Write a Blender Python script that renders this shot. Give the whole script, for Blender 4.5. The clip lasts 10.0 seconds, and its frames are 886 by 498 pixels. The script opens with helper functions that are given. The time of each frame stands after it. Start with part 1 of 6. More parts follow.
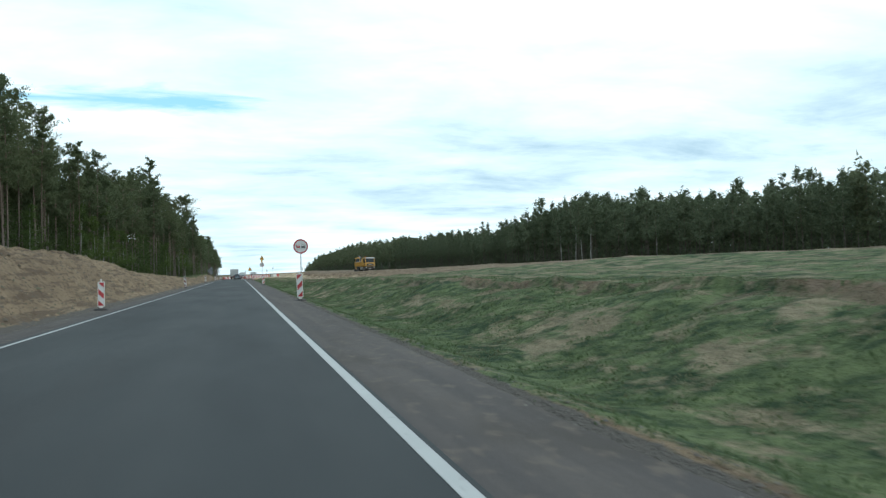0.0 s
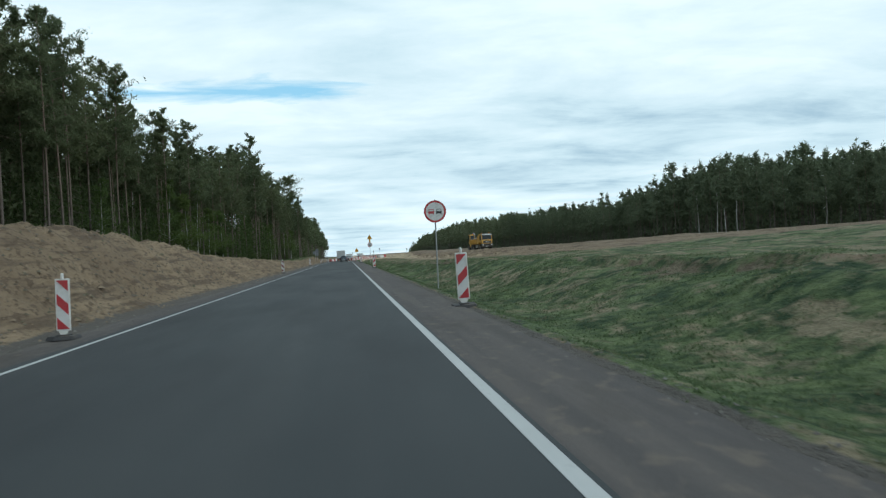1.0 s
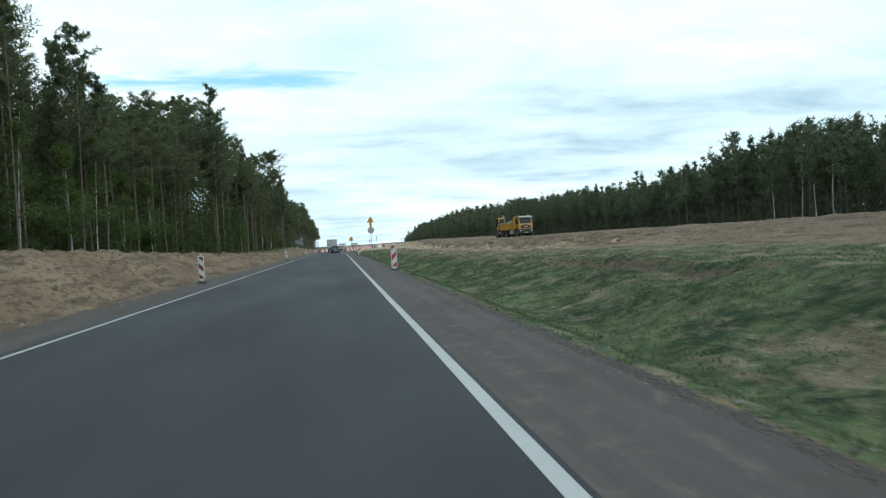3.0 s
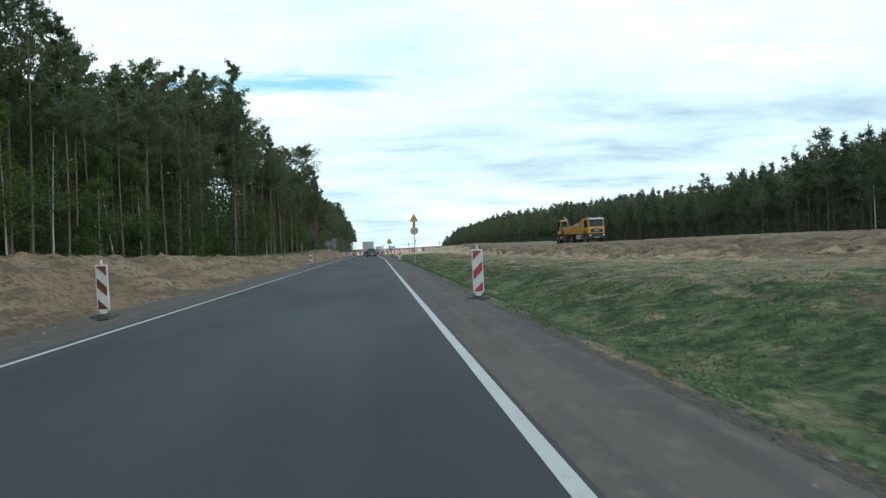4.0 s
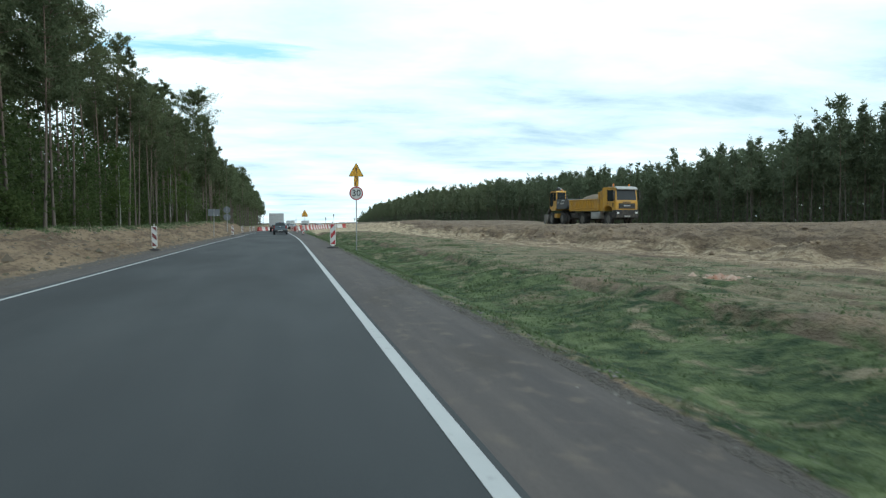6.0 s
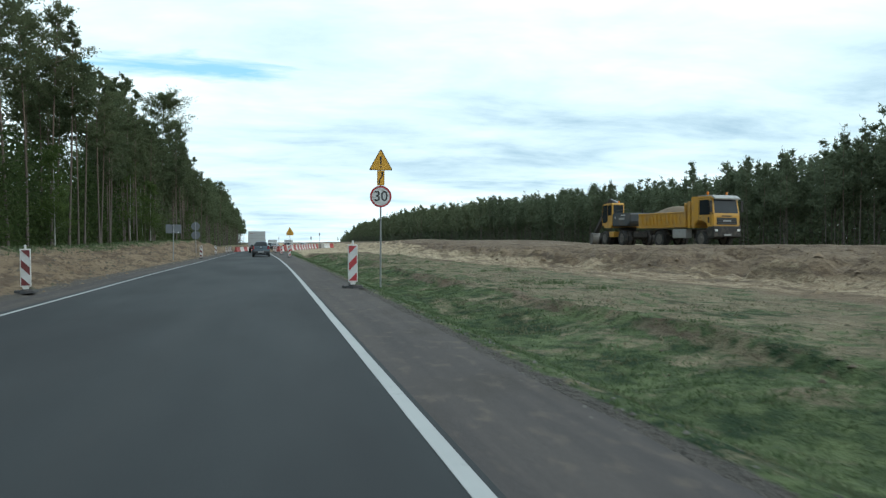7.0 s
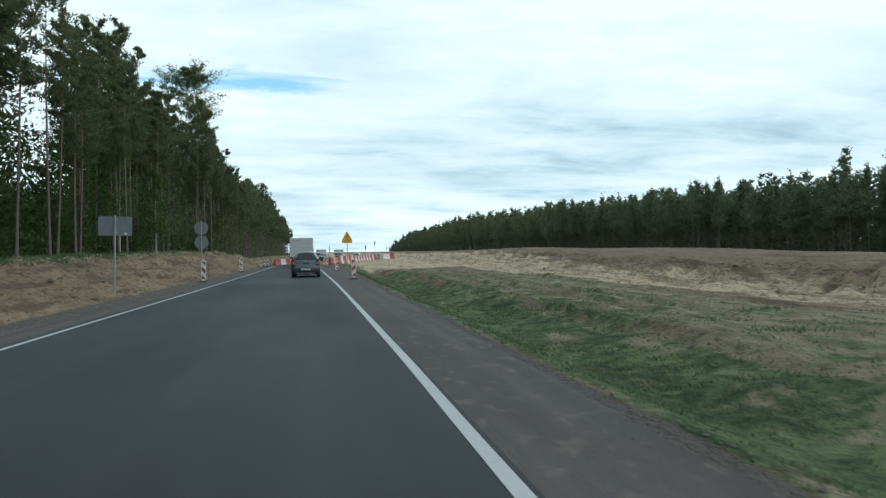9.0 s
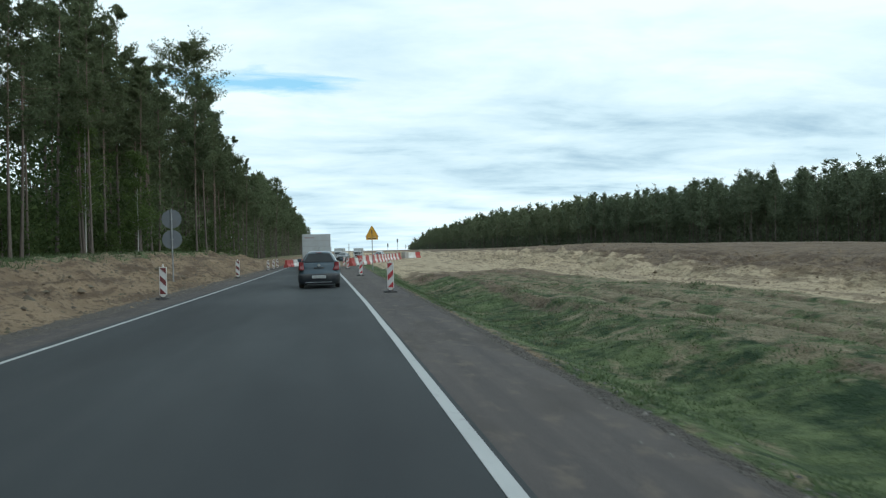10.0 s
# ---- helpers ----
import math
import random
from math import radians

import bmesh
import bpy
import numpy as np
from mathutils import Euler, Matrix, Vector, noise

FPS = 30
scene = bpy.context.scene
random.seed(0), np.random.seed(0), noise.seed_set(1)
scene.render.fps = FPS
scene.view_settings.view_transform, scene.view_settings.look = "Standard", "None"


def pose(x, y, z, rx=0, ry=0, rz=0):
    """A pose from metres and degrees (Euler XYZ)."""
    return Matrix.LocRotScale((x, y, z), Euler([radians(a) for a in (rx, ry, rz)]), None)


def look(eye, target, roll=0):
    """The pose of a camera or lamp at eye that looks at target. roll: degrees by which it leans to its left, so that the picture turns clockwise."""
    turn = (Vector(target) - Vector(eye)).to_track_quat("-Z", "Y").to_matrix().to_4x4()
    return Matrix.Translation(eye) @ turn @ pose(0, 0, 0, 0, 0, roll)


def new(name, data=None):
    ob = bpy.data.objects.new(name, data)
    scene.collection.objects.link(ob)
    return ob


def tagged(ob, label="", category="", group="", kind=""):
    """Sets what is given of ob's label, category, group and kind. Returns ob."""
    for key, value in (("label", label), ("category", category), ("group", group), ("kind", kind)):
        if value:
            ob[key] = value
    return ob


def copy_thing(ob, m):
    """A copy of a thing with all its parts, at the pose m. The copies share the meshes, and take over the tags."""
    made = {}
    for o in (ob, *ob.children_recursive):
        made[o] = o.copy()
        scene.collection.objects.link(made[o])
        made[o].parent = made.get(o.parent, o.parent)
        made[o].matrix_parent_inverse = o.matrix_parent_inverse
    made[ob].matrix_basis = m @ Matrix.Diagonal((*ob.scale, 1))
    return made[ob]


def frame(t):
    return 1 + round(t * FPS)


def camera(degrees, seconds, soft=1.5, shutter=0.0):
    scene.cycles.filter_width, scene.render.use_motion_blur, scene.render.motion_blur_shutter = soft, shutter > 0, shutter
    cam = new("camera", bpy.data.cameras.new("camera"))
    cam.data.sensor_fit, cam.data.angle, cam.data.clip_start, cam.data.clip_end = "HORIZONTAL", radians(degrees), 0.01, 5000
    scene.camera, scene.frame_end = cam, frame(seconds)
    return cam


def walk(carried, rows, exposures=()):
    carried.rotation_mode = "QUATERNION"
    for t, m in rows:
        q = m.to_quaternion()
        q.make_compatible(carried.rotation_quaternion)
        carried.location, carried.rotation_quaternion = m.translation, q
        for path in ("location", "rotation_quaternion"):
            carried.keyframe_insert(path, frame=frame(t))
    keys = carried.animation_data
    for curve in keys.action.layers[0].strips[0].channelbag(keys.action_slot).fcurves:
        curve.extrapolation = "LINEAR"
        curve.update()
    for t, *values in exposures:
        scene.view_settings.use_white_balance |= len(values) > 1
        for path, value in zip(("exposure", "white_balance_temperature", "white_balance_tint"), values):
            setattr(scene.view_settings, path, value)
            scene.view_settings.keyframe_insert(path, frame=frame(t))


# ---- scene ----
# ---- the camera and its walk ----
cam = camera(64.0, 10.0, soft=1.3, shutter=0.09)


def gaze(x, y, z, yaw, pitch, roll):
    """The camera's pose from its eye, yaw (to the left of +y), pitch and roll in degrees."""
    a, b = radians(yaw), radians(pitch)
    ahead = Vector((-math.sin(a) * math.cos(b), math.cos(a) * math.cos(b), math.sin(b)))
    return look((x, y, z), Vector((x, y, z)) + ahead, roll)


ROWS = [
    (0, 0.235, 0.187, 1.200, -16.078, 1.509, -1.850),
    (0.5, 0.255, 8.221, 1.197, -10.627, 1.603, -2.980),
    (1, 0.262, 16.190, 1.207, -7.805, 0.110, -3.227),
    (1.5, 0.305, 24.681, 1.227, -7.871, -0.959, -2.598),
    (2, 0.334, 33.200, 1.222, -7.929, -1.194, -2.400),
    (2.5, 0.335, 41.400, 1.203, -8.468, -1.218, -3.077),
    (2.7, 0.353, 44.600, 1.190, -8.723, -1.010, -3.300),
    (3.8, 0.442, 61.300, 1.200, -5.645, -0.358, -2.750),
    (4, 0.448, 64.251, 1.210, -5.393, -0.243, -2.255),
    (4.5, 0.452, 71.922, 1.220, -6.826, -0.402, -1.007),
    (5, 0.487, 79.496, 1.215, -7.884, -1.874, -0.580),
    (5.5, 0.503, 87.145, 1.190, -10.259, -2.548, -0.425),
    (5.7, 0.490, 90.111, 1.188, -11.148, -2.492, -0.450),
    (6.8, 0.420, 106.423, 1.205, -14.268, -0.870, -0.190),
    (7, 0.395, 109.288, 1.210, -13.838, -0.604, -0.251),
    (7.5, 0.345, 116.285, 1.233, -11.581, -0.081, -0.294),
    (8, 0.308, 123.207, 1.245, -11.079, 0.280, -0.418),
    (8.5, 0.312, 129.958, 1.257, -10.677, 0.243, -0.530),
    (9, 0.310, 136.445, 1.275, -10.140, 0.155, -0.580),
    (9.5, 0.325, 142.763, 1.293, -9.462, 0.033, -0.800),
    (10, 0.345, 148.873, 1.305, -8.682, -0.005, -1.100),
]
EXPOSURES = [(t, stops + 0.03, 5980, 6) for t, stops in ((0.0, 0.12), (0.5, -0.10), (1.0, -0.18), (1.5, -0.12), (2.5, 0.03), (5.0, 0.08), (5.5, 0.20), (6.2, 0.15), (7.0, 0.04), (8.5, -0.09), (10.0, -0.09))]
walk(cam, [(t, gaze(*row)) for t, *row in ROWS], EXPOSURES)

# ---- world and sun: a bright, broken cloud cover ----
world = bpy.data.worlds.new("world")
scene.world = world
world.use_nodes = True
wt = world.node_tree
wt.nodes.clear()


def wnode(kind):
    return wt.nodes.new(kind)


def wmath(op, a, b=None):
    n = wnode("ShaderNodeMath")
    n.operation = op
    for socket, value in zip(n.inputs, (a, b)):
        if value is None:
            continue
        if isinstance(value, (int, float)):
            socket.default_value = value
        else:
            wt.links.new(value, socket)
    return n.outputs[0]


w_out = wnode("ShaderNodeOutputWorld")
w_mix = wnode("ShaderNodeMixShader")
w_blue = wnode("ShaderNodeBackground")
w_cloud = wnode("ShaderNodeBackground")
w_sky = wnode("ShaderNodeTexSky")
w_sky.sky_type, w_sky.sun_disc = "NISHITA", False
w_sky.sun_elevation, w_sky.sun_rotation = radians(48), radians(70)
w_blue.inputs["Strength"].default_value = 0.15
wt.links.new(w_sky.outputs[0], w_blue.inputs["Color"])
w_dir = wnode("ShaderNodeTexCoord")
w_sep = wnode("ShaderNodeSeparateXYZ")
wt.links.new(w_dir.outputs["Generated"], w_sep.inputs[0])
w_up = wmath("ADD", wmath("MAXIMUM", w_sep.outputs[2], 0.0), 0.10)
w_plane = wnode("ShaderNodeCombineXYZ")
wt.links.new(wmath("DIVIDE", w_sep.outputs[0], w_up), w_plane.inputs[0])
wt.links.new(wmath("DIVIDE", w_sep.outputs[1], w_up), w_plane.inputs[1])


def wnoise(scale, detail, stretch, offset=(0, 0, 0), rough=0.55, warp=0.0):
    m = wnode("ShaderNodeMapping")
    m.inputs["Scale"].default_value = stretch
    m.inputs["Location"].default_value = offset
    wt.links.new(w_plane.outputs[0], m.inputs[0])
    n = wnode("ShaderNodeTexNoise")
    n.inputs["Scale"].default_value = scale
    n.inputs["Detail"].default_value = detail
    n.inputs["Roughness"].default_value = rough
    n.inputs["Distortion"].default_value = warp
    wt.links.new(m.outputs[0], n.inputs["Vector"])
    return n.outputs[0]


w_ramp = wnode("ShaderNodeValToRGB")
w_ramp.color_ramp.elements[0].position, w_ramp.color_ramp.elements[0].color = 0.35, (0.47, 0.635, 0.73, 1)
w_ramp.color_ramp.elements[1].position, w_ramp.color_ramp.elements[1].color = 0.56, (1.03, 1.135, 1.135, 1)
mid = w_ramp.color_ramp.elements.new(0.43)
mid.color = (0.745, 0.905, 0.95, 1)
w_big = wnoise(0.30, 4.0, (1.0, 1.0, 1.0), (2.3, 0.7, 0.0))
w_fine = wnoise(1.5, 9.0, (0.75, 1.1, 1.0), (1.0, 2.0, 0.0), 0.6, 0.25)
w_at = wnode("ShaderNodeSeparateXYZ")
wt.links.new(w_plane.outputs[0], w_at.inputs[0])


def wblob(x, y, wide, deep):
    """A soft round spot in the cloud layer, 1 in its middle and 0 outside."""
    across = wmath("DIVIDE", wmath("SUBTRACT", w_at.outputs[0], x), wide)
    along = wmath("DIVIDE", wmath("SUBTRACT", w_at.outputs[1], y), deep)
    away = wmath("SQRT", wmath("ADD", wmath("MULTIPLY", across, across), wmath("MULTIPLY", along, along)))
    return wmath("MAXIMUM", wmath("SUBTRACT", 1.0, away), 0.0)


w_grey = wmath("MULTIPLY", wblob(3.0, 3.2, 1.5, 1.2), 0.055)
wt.links.new(wmath("SUBTRACT", wmath("ADD", wmath("MULTIPLY", w_big, 0.58), wmath("MULTIPLY", w_fine, 0.42)), w_grey), w_ramp.inputs[0])
w_veil = wnode("ShaderNodeMix")
w_veil.data_type = "RGBA"
w_veil.inputs[7].default_value = (0.33, 0.72, 0.95, 1)
wt.links.new(w_ramp.outputs[0], w_veil.inputs[6])
wt.links.new(w_veil.outputs[2], w_cloud.inputs["Color"])
w_cloud.inputs["Strength"].default_value = 1.0
# gaps of blue in the cover
w_gap = wnoise(2.1, 8.0, (0.8, 2.2, 1.0), (0.4, 0.0, 0.0), 0.6, 0.5)
w_across = wmath("DIVIDE", wmath("ADD", w_at.outputs[0], 0.40), 0.60)
w_along = wmath("DIVIDE", wmath("SUBTRACT", w_at.outputs[1], 2.98), 0.17)
w_far = wmath("SQRT", wmath("ADD", wmath("MULTIPLY", w_across, w_across), wmath("MULTIPLY", w_along, w_along)))
w_open = wmath("SUBTRACT", wmath("MULTIPLY", w_gap, 3.2), wmath("ADD", w_far, 0.55))
w_cover = wnode("ShaderNodeMapRange")
for w_key, w_value in (("From Min", 0.0), ("From Max", 0.9), ("To Min", 0.0), ("To Max", 0.9)):
    w_cover.inputs[w_key].default_value = w_value
wt.links.new(w_open, w_cover.inputs["Value"])
wt.links.new(w_cover.outputs[0], w_veil.inputs[0])
wt.links.new(wmath("MULTIPLY", w_cover.outputs[0], 0.15), w_mix.inputs[0])
wt.links.new(w_cloud.outputs[0], w_mix.inputs[1])
wt.links.new(w_blue.outputs[0], w_mix.inputs[2])
wt.links.new(w_mix.outputs[0], w_out.inputs[0])

sun_data = bpy.data.lights.new("sun", "SUN")
sun_data.energy, sun_data.angle, sun_data.color = 1.0, radians(25), (1.0, 0.94, 0.84)
sun = new("sun", sun_data)
sun.matrix_world = look((60, -20, 80), (0, 20, 0))


# ---- materials ----
class Nodes:
    """A node material under construction."""

    def __init__(self, name, rough=0.8, metal=0.0, spec=0.5):
        self.mat = bpy.data.materials.new(name)
        self.mat.use_nodes = True
        self.tree = self.mat.node_tree
        self.bsdf = self.tree.nodes["Principled BSDF"]
        self.bsdf.inputs["Roughness"].default_value = rough
        self.bsdf.inputs["Metallic"].default_value = metal
        self.bsdf.inputs["Specular IOR Level"].default_value = spec
        self.place = self.tree.nodes.new("ShaderNodeNewGeometry").outputs["Position"]
        self.own = self.tree.nodes.new("ShaderNodeTexCoord").outputs["Object"]

    def add(self, kind):
        return self.tree.nodes.new(kind)

    def put(self, value, socket):
        if isinstance(value, (int, float)):
            socket.default_value = value
        elif isinstance(value, tuple):
            socket.default_value = value if len(value) == 4 or socket.type == "VECTOR" else (*value, 1)
        else:
            self.tree.links.new(value, socket)

    def noise(self, scale, detail=4.0, stretch=(1, 1, 1), own=False, rough=0.55):
        m = self.add("ShaderNodeMapping")
        m.inputs["Scale"].default_value = stretch
        self.put(self.own if own else self.place, m.inputs[0])
        n = self.add("ShaderNodeTexNoise")
        n.inputs["Scale"].default_value, n.inputs["Detail"].default_value, n.inputs["Roughness"].default_value = scale, detail, rough
        self.put(m.outputs[0], n.inputs["Vector"])
        return n.outputs[0]

    def math(self, op, a, b=0.0):
        n = self.add("ShaderNodeMath")
        n.operation = op
        self.put(a, n.inputs[0]), self.put(b, n.inputs[1])
        return n.outputs[0]

    def span(self, value, low, high, to_low=0.0, to_high=1.0):
        n = self.add("ShaderNodeMapRange")
        for socket, v in zip(n.inputs, (value, low, high, to_low, to_high)):
            self.put(v, socket)
        return n.outputs[0]

    def mix(self, factor, a, b):
        n = self.add("ShaderNodeMix")
        n.data_type = "RGBA"
        self.put(factor, n.inputs[0]), self.put(a, n.inputs[6]), self.put(b, n.inputs[7])
        return n.outputs[2]

    def attribute(self, name):
        n = self.add("ShaderNodeAttribute")
        n.attribute_name = name
        return n.outputs["Fac"]

    def island(self):
        return self.add("ShaderNodeNewGeometry").outputs["Random Per Island"]

    def each(self):
        return self.add("ShaderNodeObjectInfo").outputs["Random"]

    def colour(self, value):
        self.put(value, self.bsdf.inputs["Base Color"])
        return self

    def rough(self, value):
        self.put(value, self.bsdf.inputs["Roughness"])
        return self

    def bump(self, height, strength=0.4, distance=0.02):
        n = self.add("ShaderNodeBump")
        n.inputs["Strength"].default_value, n.inputs["Distance"].default_value = strength, distance
        self.put(height, n.inputs["Height"])
        self.put(n.outputs[0], self.bsdf.inputs["Normal"])
        return self


def plain(name, colour, rough=0.6, metal=0.0, vary=0.18, scale=6.0, dirt=(0.16, 0.13, 0.10), dirty=0.25, fine=60.0, spec=0.5):
    """A painted or bare surface with faint unevenness, dust in patches and a fine grain."""
    n = Nodes(name, rough, metal, spec)
    dark = tuple(c * (1 - vary) for c in colour)
    tone = n.mix(n.noise(scale, 3.0, own=True), dark, tuple(min(1.0, c * (1 + vary)) for c in colour))
    dust = n.span(n.noise(scale * 0.6, 5.0, own=True), 0.5, 0.75, 0.0, dirty)
    n.colour(n.mix(dust, tone, dirt))
    n.rough(n.span(n.noise(scale * 2, 3.0, own=True), 0.3, 0.7, rough * 0.85, min(1.0, rough * 1.2)))
    n.bump(n.noise(fine, 2.0, own=True), 0.12, 0.004)
    return n.mat


def asphalt_material():
    n = Nodes("asphalt", 0.85, spec=0.35)
    grain = n.noise(160.0, 2.0)
    blotch = n.noise(0.45, 5.0, (1.0, 0.25, 1.0))
    streak = n.noise(1.6, 3.0, (1.0, 0.012, 1.0))
    base = n.mix(grain, (0.0168, 0.0202, 0.0222), (0.0345, 0.0405, 0.0438))
    base = n.mix(n.span(streak, 0.40, 0.66, 0.0, 0.30), base, (0.044, 0.046, 0.047))
    base = n.mix(n.span(blotch, 0.48, 0.70, 0.0, 0.5), base, (0.021, 0.023, 0.026))
    n.colour(base)
    n.rough(n.span(blotch, 0.3, 0.7, 0.74, 0.92))
    return n.bump(n.math("ADD", n.math("MULTIPLY", grain, 0.6), n.noise(40.0, 3.0)), 0.35, 0.006).mat


def shoulder_material():
    n = Nodes("dusty_asphalt", 0.92, spec=0.25)
    grain = n.noise(120.0, 2.0)
    streak = n.noise(2.6, 4.0, (1.0, 0.03, 1.0))
    blotch = n.noise(0.9, 6.0, (1.0, 0.35, 1.0))
    base = n.mix(grain, (0.047, 0.043, 0.043), (0.086, 0.078, 0.076))
    base = n.mix(n.span(streak, 0.42, 0.62, 0.0, 0.65), base, (0.100, 0.088, 0.081))
    base = n.mix(n.span(blotch, 0.50, 0.66, 0.0, 0.8), base, (0.058, 0.051, 0.046))
    base = n.mix(n.span(n.noise(4.5, 5.0, (1.0, 0.6, 1.0)), 0.55, 0.68, 0.0, 0.6), base, (0.135, 0.112, 0.090))
    n.colour(base)
    return n.bump(n.math("ADD", grain, n.noise(18.0, 4.0)), 0.5, 0.012).mat


def line_material():
    n = Nodes("road_marking", 0.7, spec=0.4)
    worn = n.span(n.noise(9.0, 6.0), 0.60, 0.75, 0.0, 0.5)
    n.colour(n.mix(worn, n.mix(n.noise(1.2, 3.0), (0.31, 0.32, 0.32), (0.41, 0.42, 0.42)), (0.18, 0.18, 0.18)))
    return n.bump(n.noise(90.0, 2.0), 0.25, 0.004).mat


def ground_material():
    n = Nodes("ground", 0.95, spec=0.15)
    fine, clod, broad = n.noise(26.0, 5.0), n.noise(2.2, 6.0), n.noise(0.28, 4.0)
    knob = n.noise(5.5, 4.0, (1.0, 0.8, 1.6))
    sand = n.mix(clod, (0.120, 0.088, 0.058), (0.262, 0.197, 0.132))
    sand = n.mix(n.span(broad, 0.42, 0.62, 0.0, 0.75), sand, n.mix(fine, (0.225, 0.170, 0.112), (0.335, 0.259, 0.175)))
    sand = n.mix(n.math("MULTIPLY", n.attribute("loam"), n.span(clod, 0.30, 0.60)), sand, n.mix(fine, (0.116, 0.092, 0.072), (0.220, 0.176, 0.138)))
    pale = n.math("ADD", n.attribute("pale"), n.math("ADD", n.math("MULTIPLY", n.math("SUBTRACT", clod, 0.5), 1.0), n.math("MULTIPLY", n.math("SUBTRACT", knob, 0.5), 0.9)))
    sand = n.mix(n.span(pale, 0.35, 0.7), sand, n.mix(fine, (0.350, 0.282, 0.190), (0.505, 0.418, 0.292)))
    layers = n.noise(1.5, 5.0, (1.0, 0.16, 2.5))
    faint = n.span(n.attribute("pale"), 0.3, 0.9, 1.0, 0.65)
    sand = n.mix(n.math("MULTIPLY", n.span(layers, 0.50, 0.60, 0.0, 0.85), faint), sand, n.mix(fine, (0.075, 0.056, 0.040), (0.145, 0.108, 0.078)))
    # dark spots: shade of hollows between clods, put into the sand's colour
    sand = n.mix(n.math("MULTIPLY", n.span(knob, 0.53, 0.61, 0.0, 0.75), faint), sand, n.mix(fine, (0.070, 0.050, 0.034), (0.13, 0.095, 0.066)))
    green = n.mix(n.span(n.math("ADD", n.math("MULTIPLY", n.noise(4.0, 6.0), 0.5), n.math("MULTIPLY", n.noise(0.9, 4.0), 0.5)), 0.41, 0.60), (0.024, 0.046, 0.021), (0.122, 0.156, 0.072))
    straw = n.mix(n.span(n.math("ADD", n.math("MULTIPLY", fine, 0.4), n.math("MULTIPLY", n.noise(3.0, 6.0, (1.0, 0.4, 1.0)), 0.6)), 0.34, 0.66), (0.100, 0.087, 0.055), (0.295, 0.256, 0.172))
    wilt = n.math("ADD", n.math("MULTIPLY", n.math("SUBTRACT", n.noise(1.25, 5.0, (1.0, 0.7, 1.0)), 0.5), 2.7), n.math("ADD", n.math("MULTIPLY", n.math("SUBTRACT", n.noise(4.2, 5.0), 0.5), 1.3), n.math("MULTIPLY", n.math("SUBTRACT", n.noise(1.7, 4.0, (1.0, 0.08, 1.0)), 0.5), 0.9)))
    turf = n.mix(n.span(n.math("ADD", n.attribute("dry"), wilt), 0.14, 0.55), green, straw)
    patchy = n.math("ADD", n.math("MULTIPLY", n.math("SUBTRACT", n.noise(1.0, 6.0, (1.0, 0.35, 1.0)), 0.5), 1.7), n.math("MULTIPLY", n.math("SUBTRACT", knob, 0.5), 0.8))
    tone = n.mix(n.span(n.math("ADD", n.attribute("cover"), patchy), 0.36, 0.70), sand, turf)
    litter = n.mix(n.noise(3.0, 5.0), (0.030, 0.032, 0.015), (0.085, 0.070, 0.040))
    tone = n.mix(n.attribute("litter"), tone, litter)
    grit = n.mix(n.noise(70.0, 3.0), (0.055, 0.051, 0.047), (0.15, 0.137, 0.122))
    tone = n.mix(n.span(n.math("ADD", n.attribute("grit"), n.math("MULTIPLY", n.math("SUBTRACT", clod, 0.5), 0.8)), 0.4, 0.6), tone, grit)
    earth = n.mix(n.span(clod, 0.38, 0.62), n.mix(fine, (0.080, 0.063, 0.044), (0.140, 0.111, 0.079)), n.mix(fine, (0.125, 0.102, 0.070), (0.235, 0.195, 0.138)))
    tone = n.mix(n.span(n.math("ADD", n.attribute("rut"), n.math("MULTIPLY", n.math("SUBTRACT", n.noise(2.4, 5.0), 0.5), 1.4)), 0.28, 0.58, 0.0, 0.95), tone, earth)
    n.colour(tone)
    relief = n.math("ADD", n.math("MULTIPLY", fine, 0.35), n.math("ADD", clod, n.math("MULTIPLY", knob, 0.6)))
    return n.bump(relief, 1.0, 0.2).mat


def shine_through(n, tone, share):
    """Lets part of the light pass through thin leaves."""
    shine = n.add("ShaderNodeBsdfTranslucent")
    n.put(tone, shine.inputs["Color"])
    blend = n.add("ShaderNodeMixShader")
    blend.inputs[0].default_value = share
    n.put(n.bsdf.outputs[0], blend.inputs[1])
    n.put(shine.outputs[0], blend.inputs[2])
    n.put(blend.outputs[0], n.tree.nodes["Material Output"].inputs["Surface"])
    return n


def blade_material(name, low, high, dry, share, through_share=0.0):
    """Leaves, needles or grass: each piece has a tone of its own."""
    n = Nodes(name, 0.75, spec=0.25)
    tone = n.mix(n.island(), low, high)
    tone = n.mix(n.span(n.noise(0.9, 4.0), share - 0.08, share + 0.08), dry, tone)
    n.colour(tone)
    return shine_through(n, tone, through_share).mat if through_share else n.mat


def needle_material(name, low, high, through_share=0.4):
    """Needles or leaves: a tone for each piece and each tree, and light that shines through."""
    n = Nodes(name, 0.75, spec=0.12)
    tone = n.mix(n.island(), low, high)
    tone = n.mix(n.math("MULTIPLY", n.each(), 0.45), tone, tuple(c * f for c, f in zip(high, (1.2, 1.08, 0.95))))
    n.colour(tone)
    return shine_through(n, tone, through_share).mat


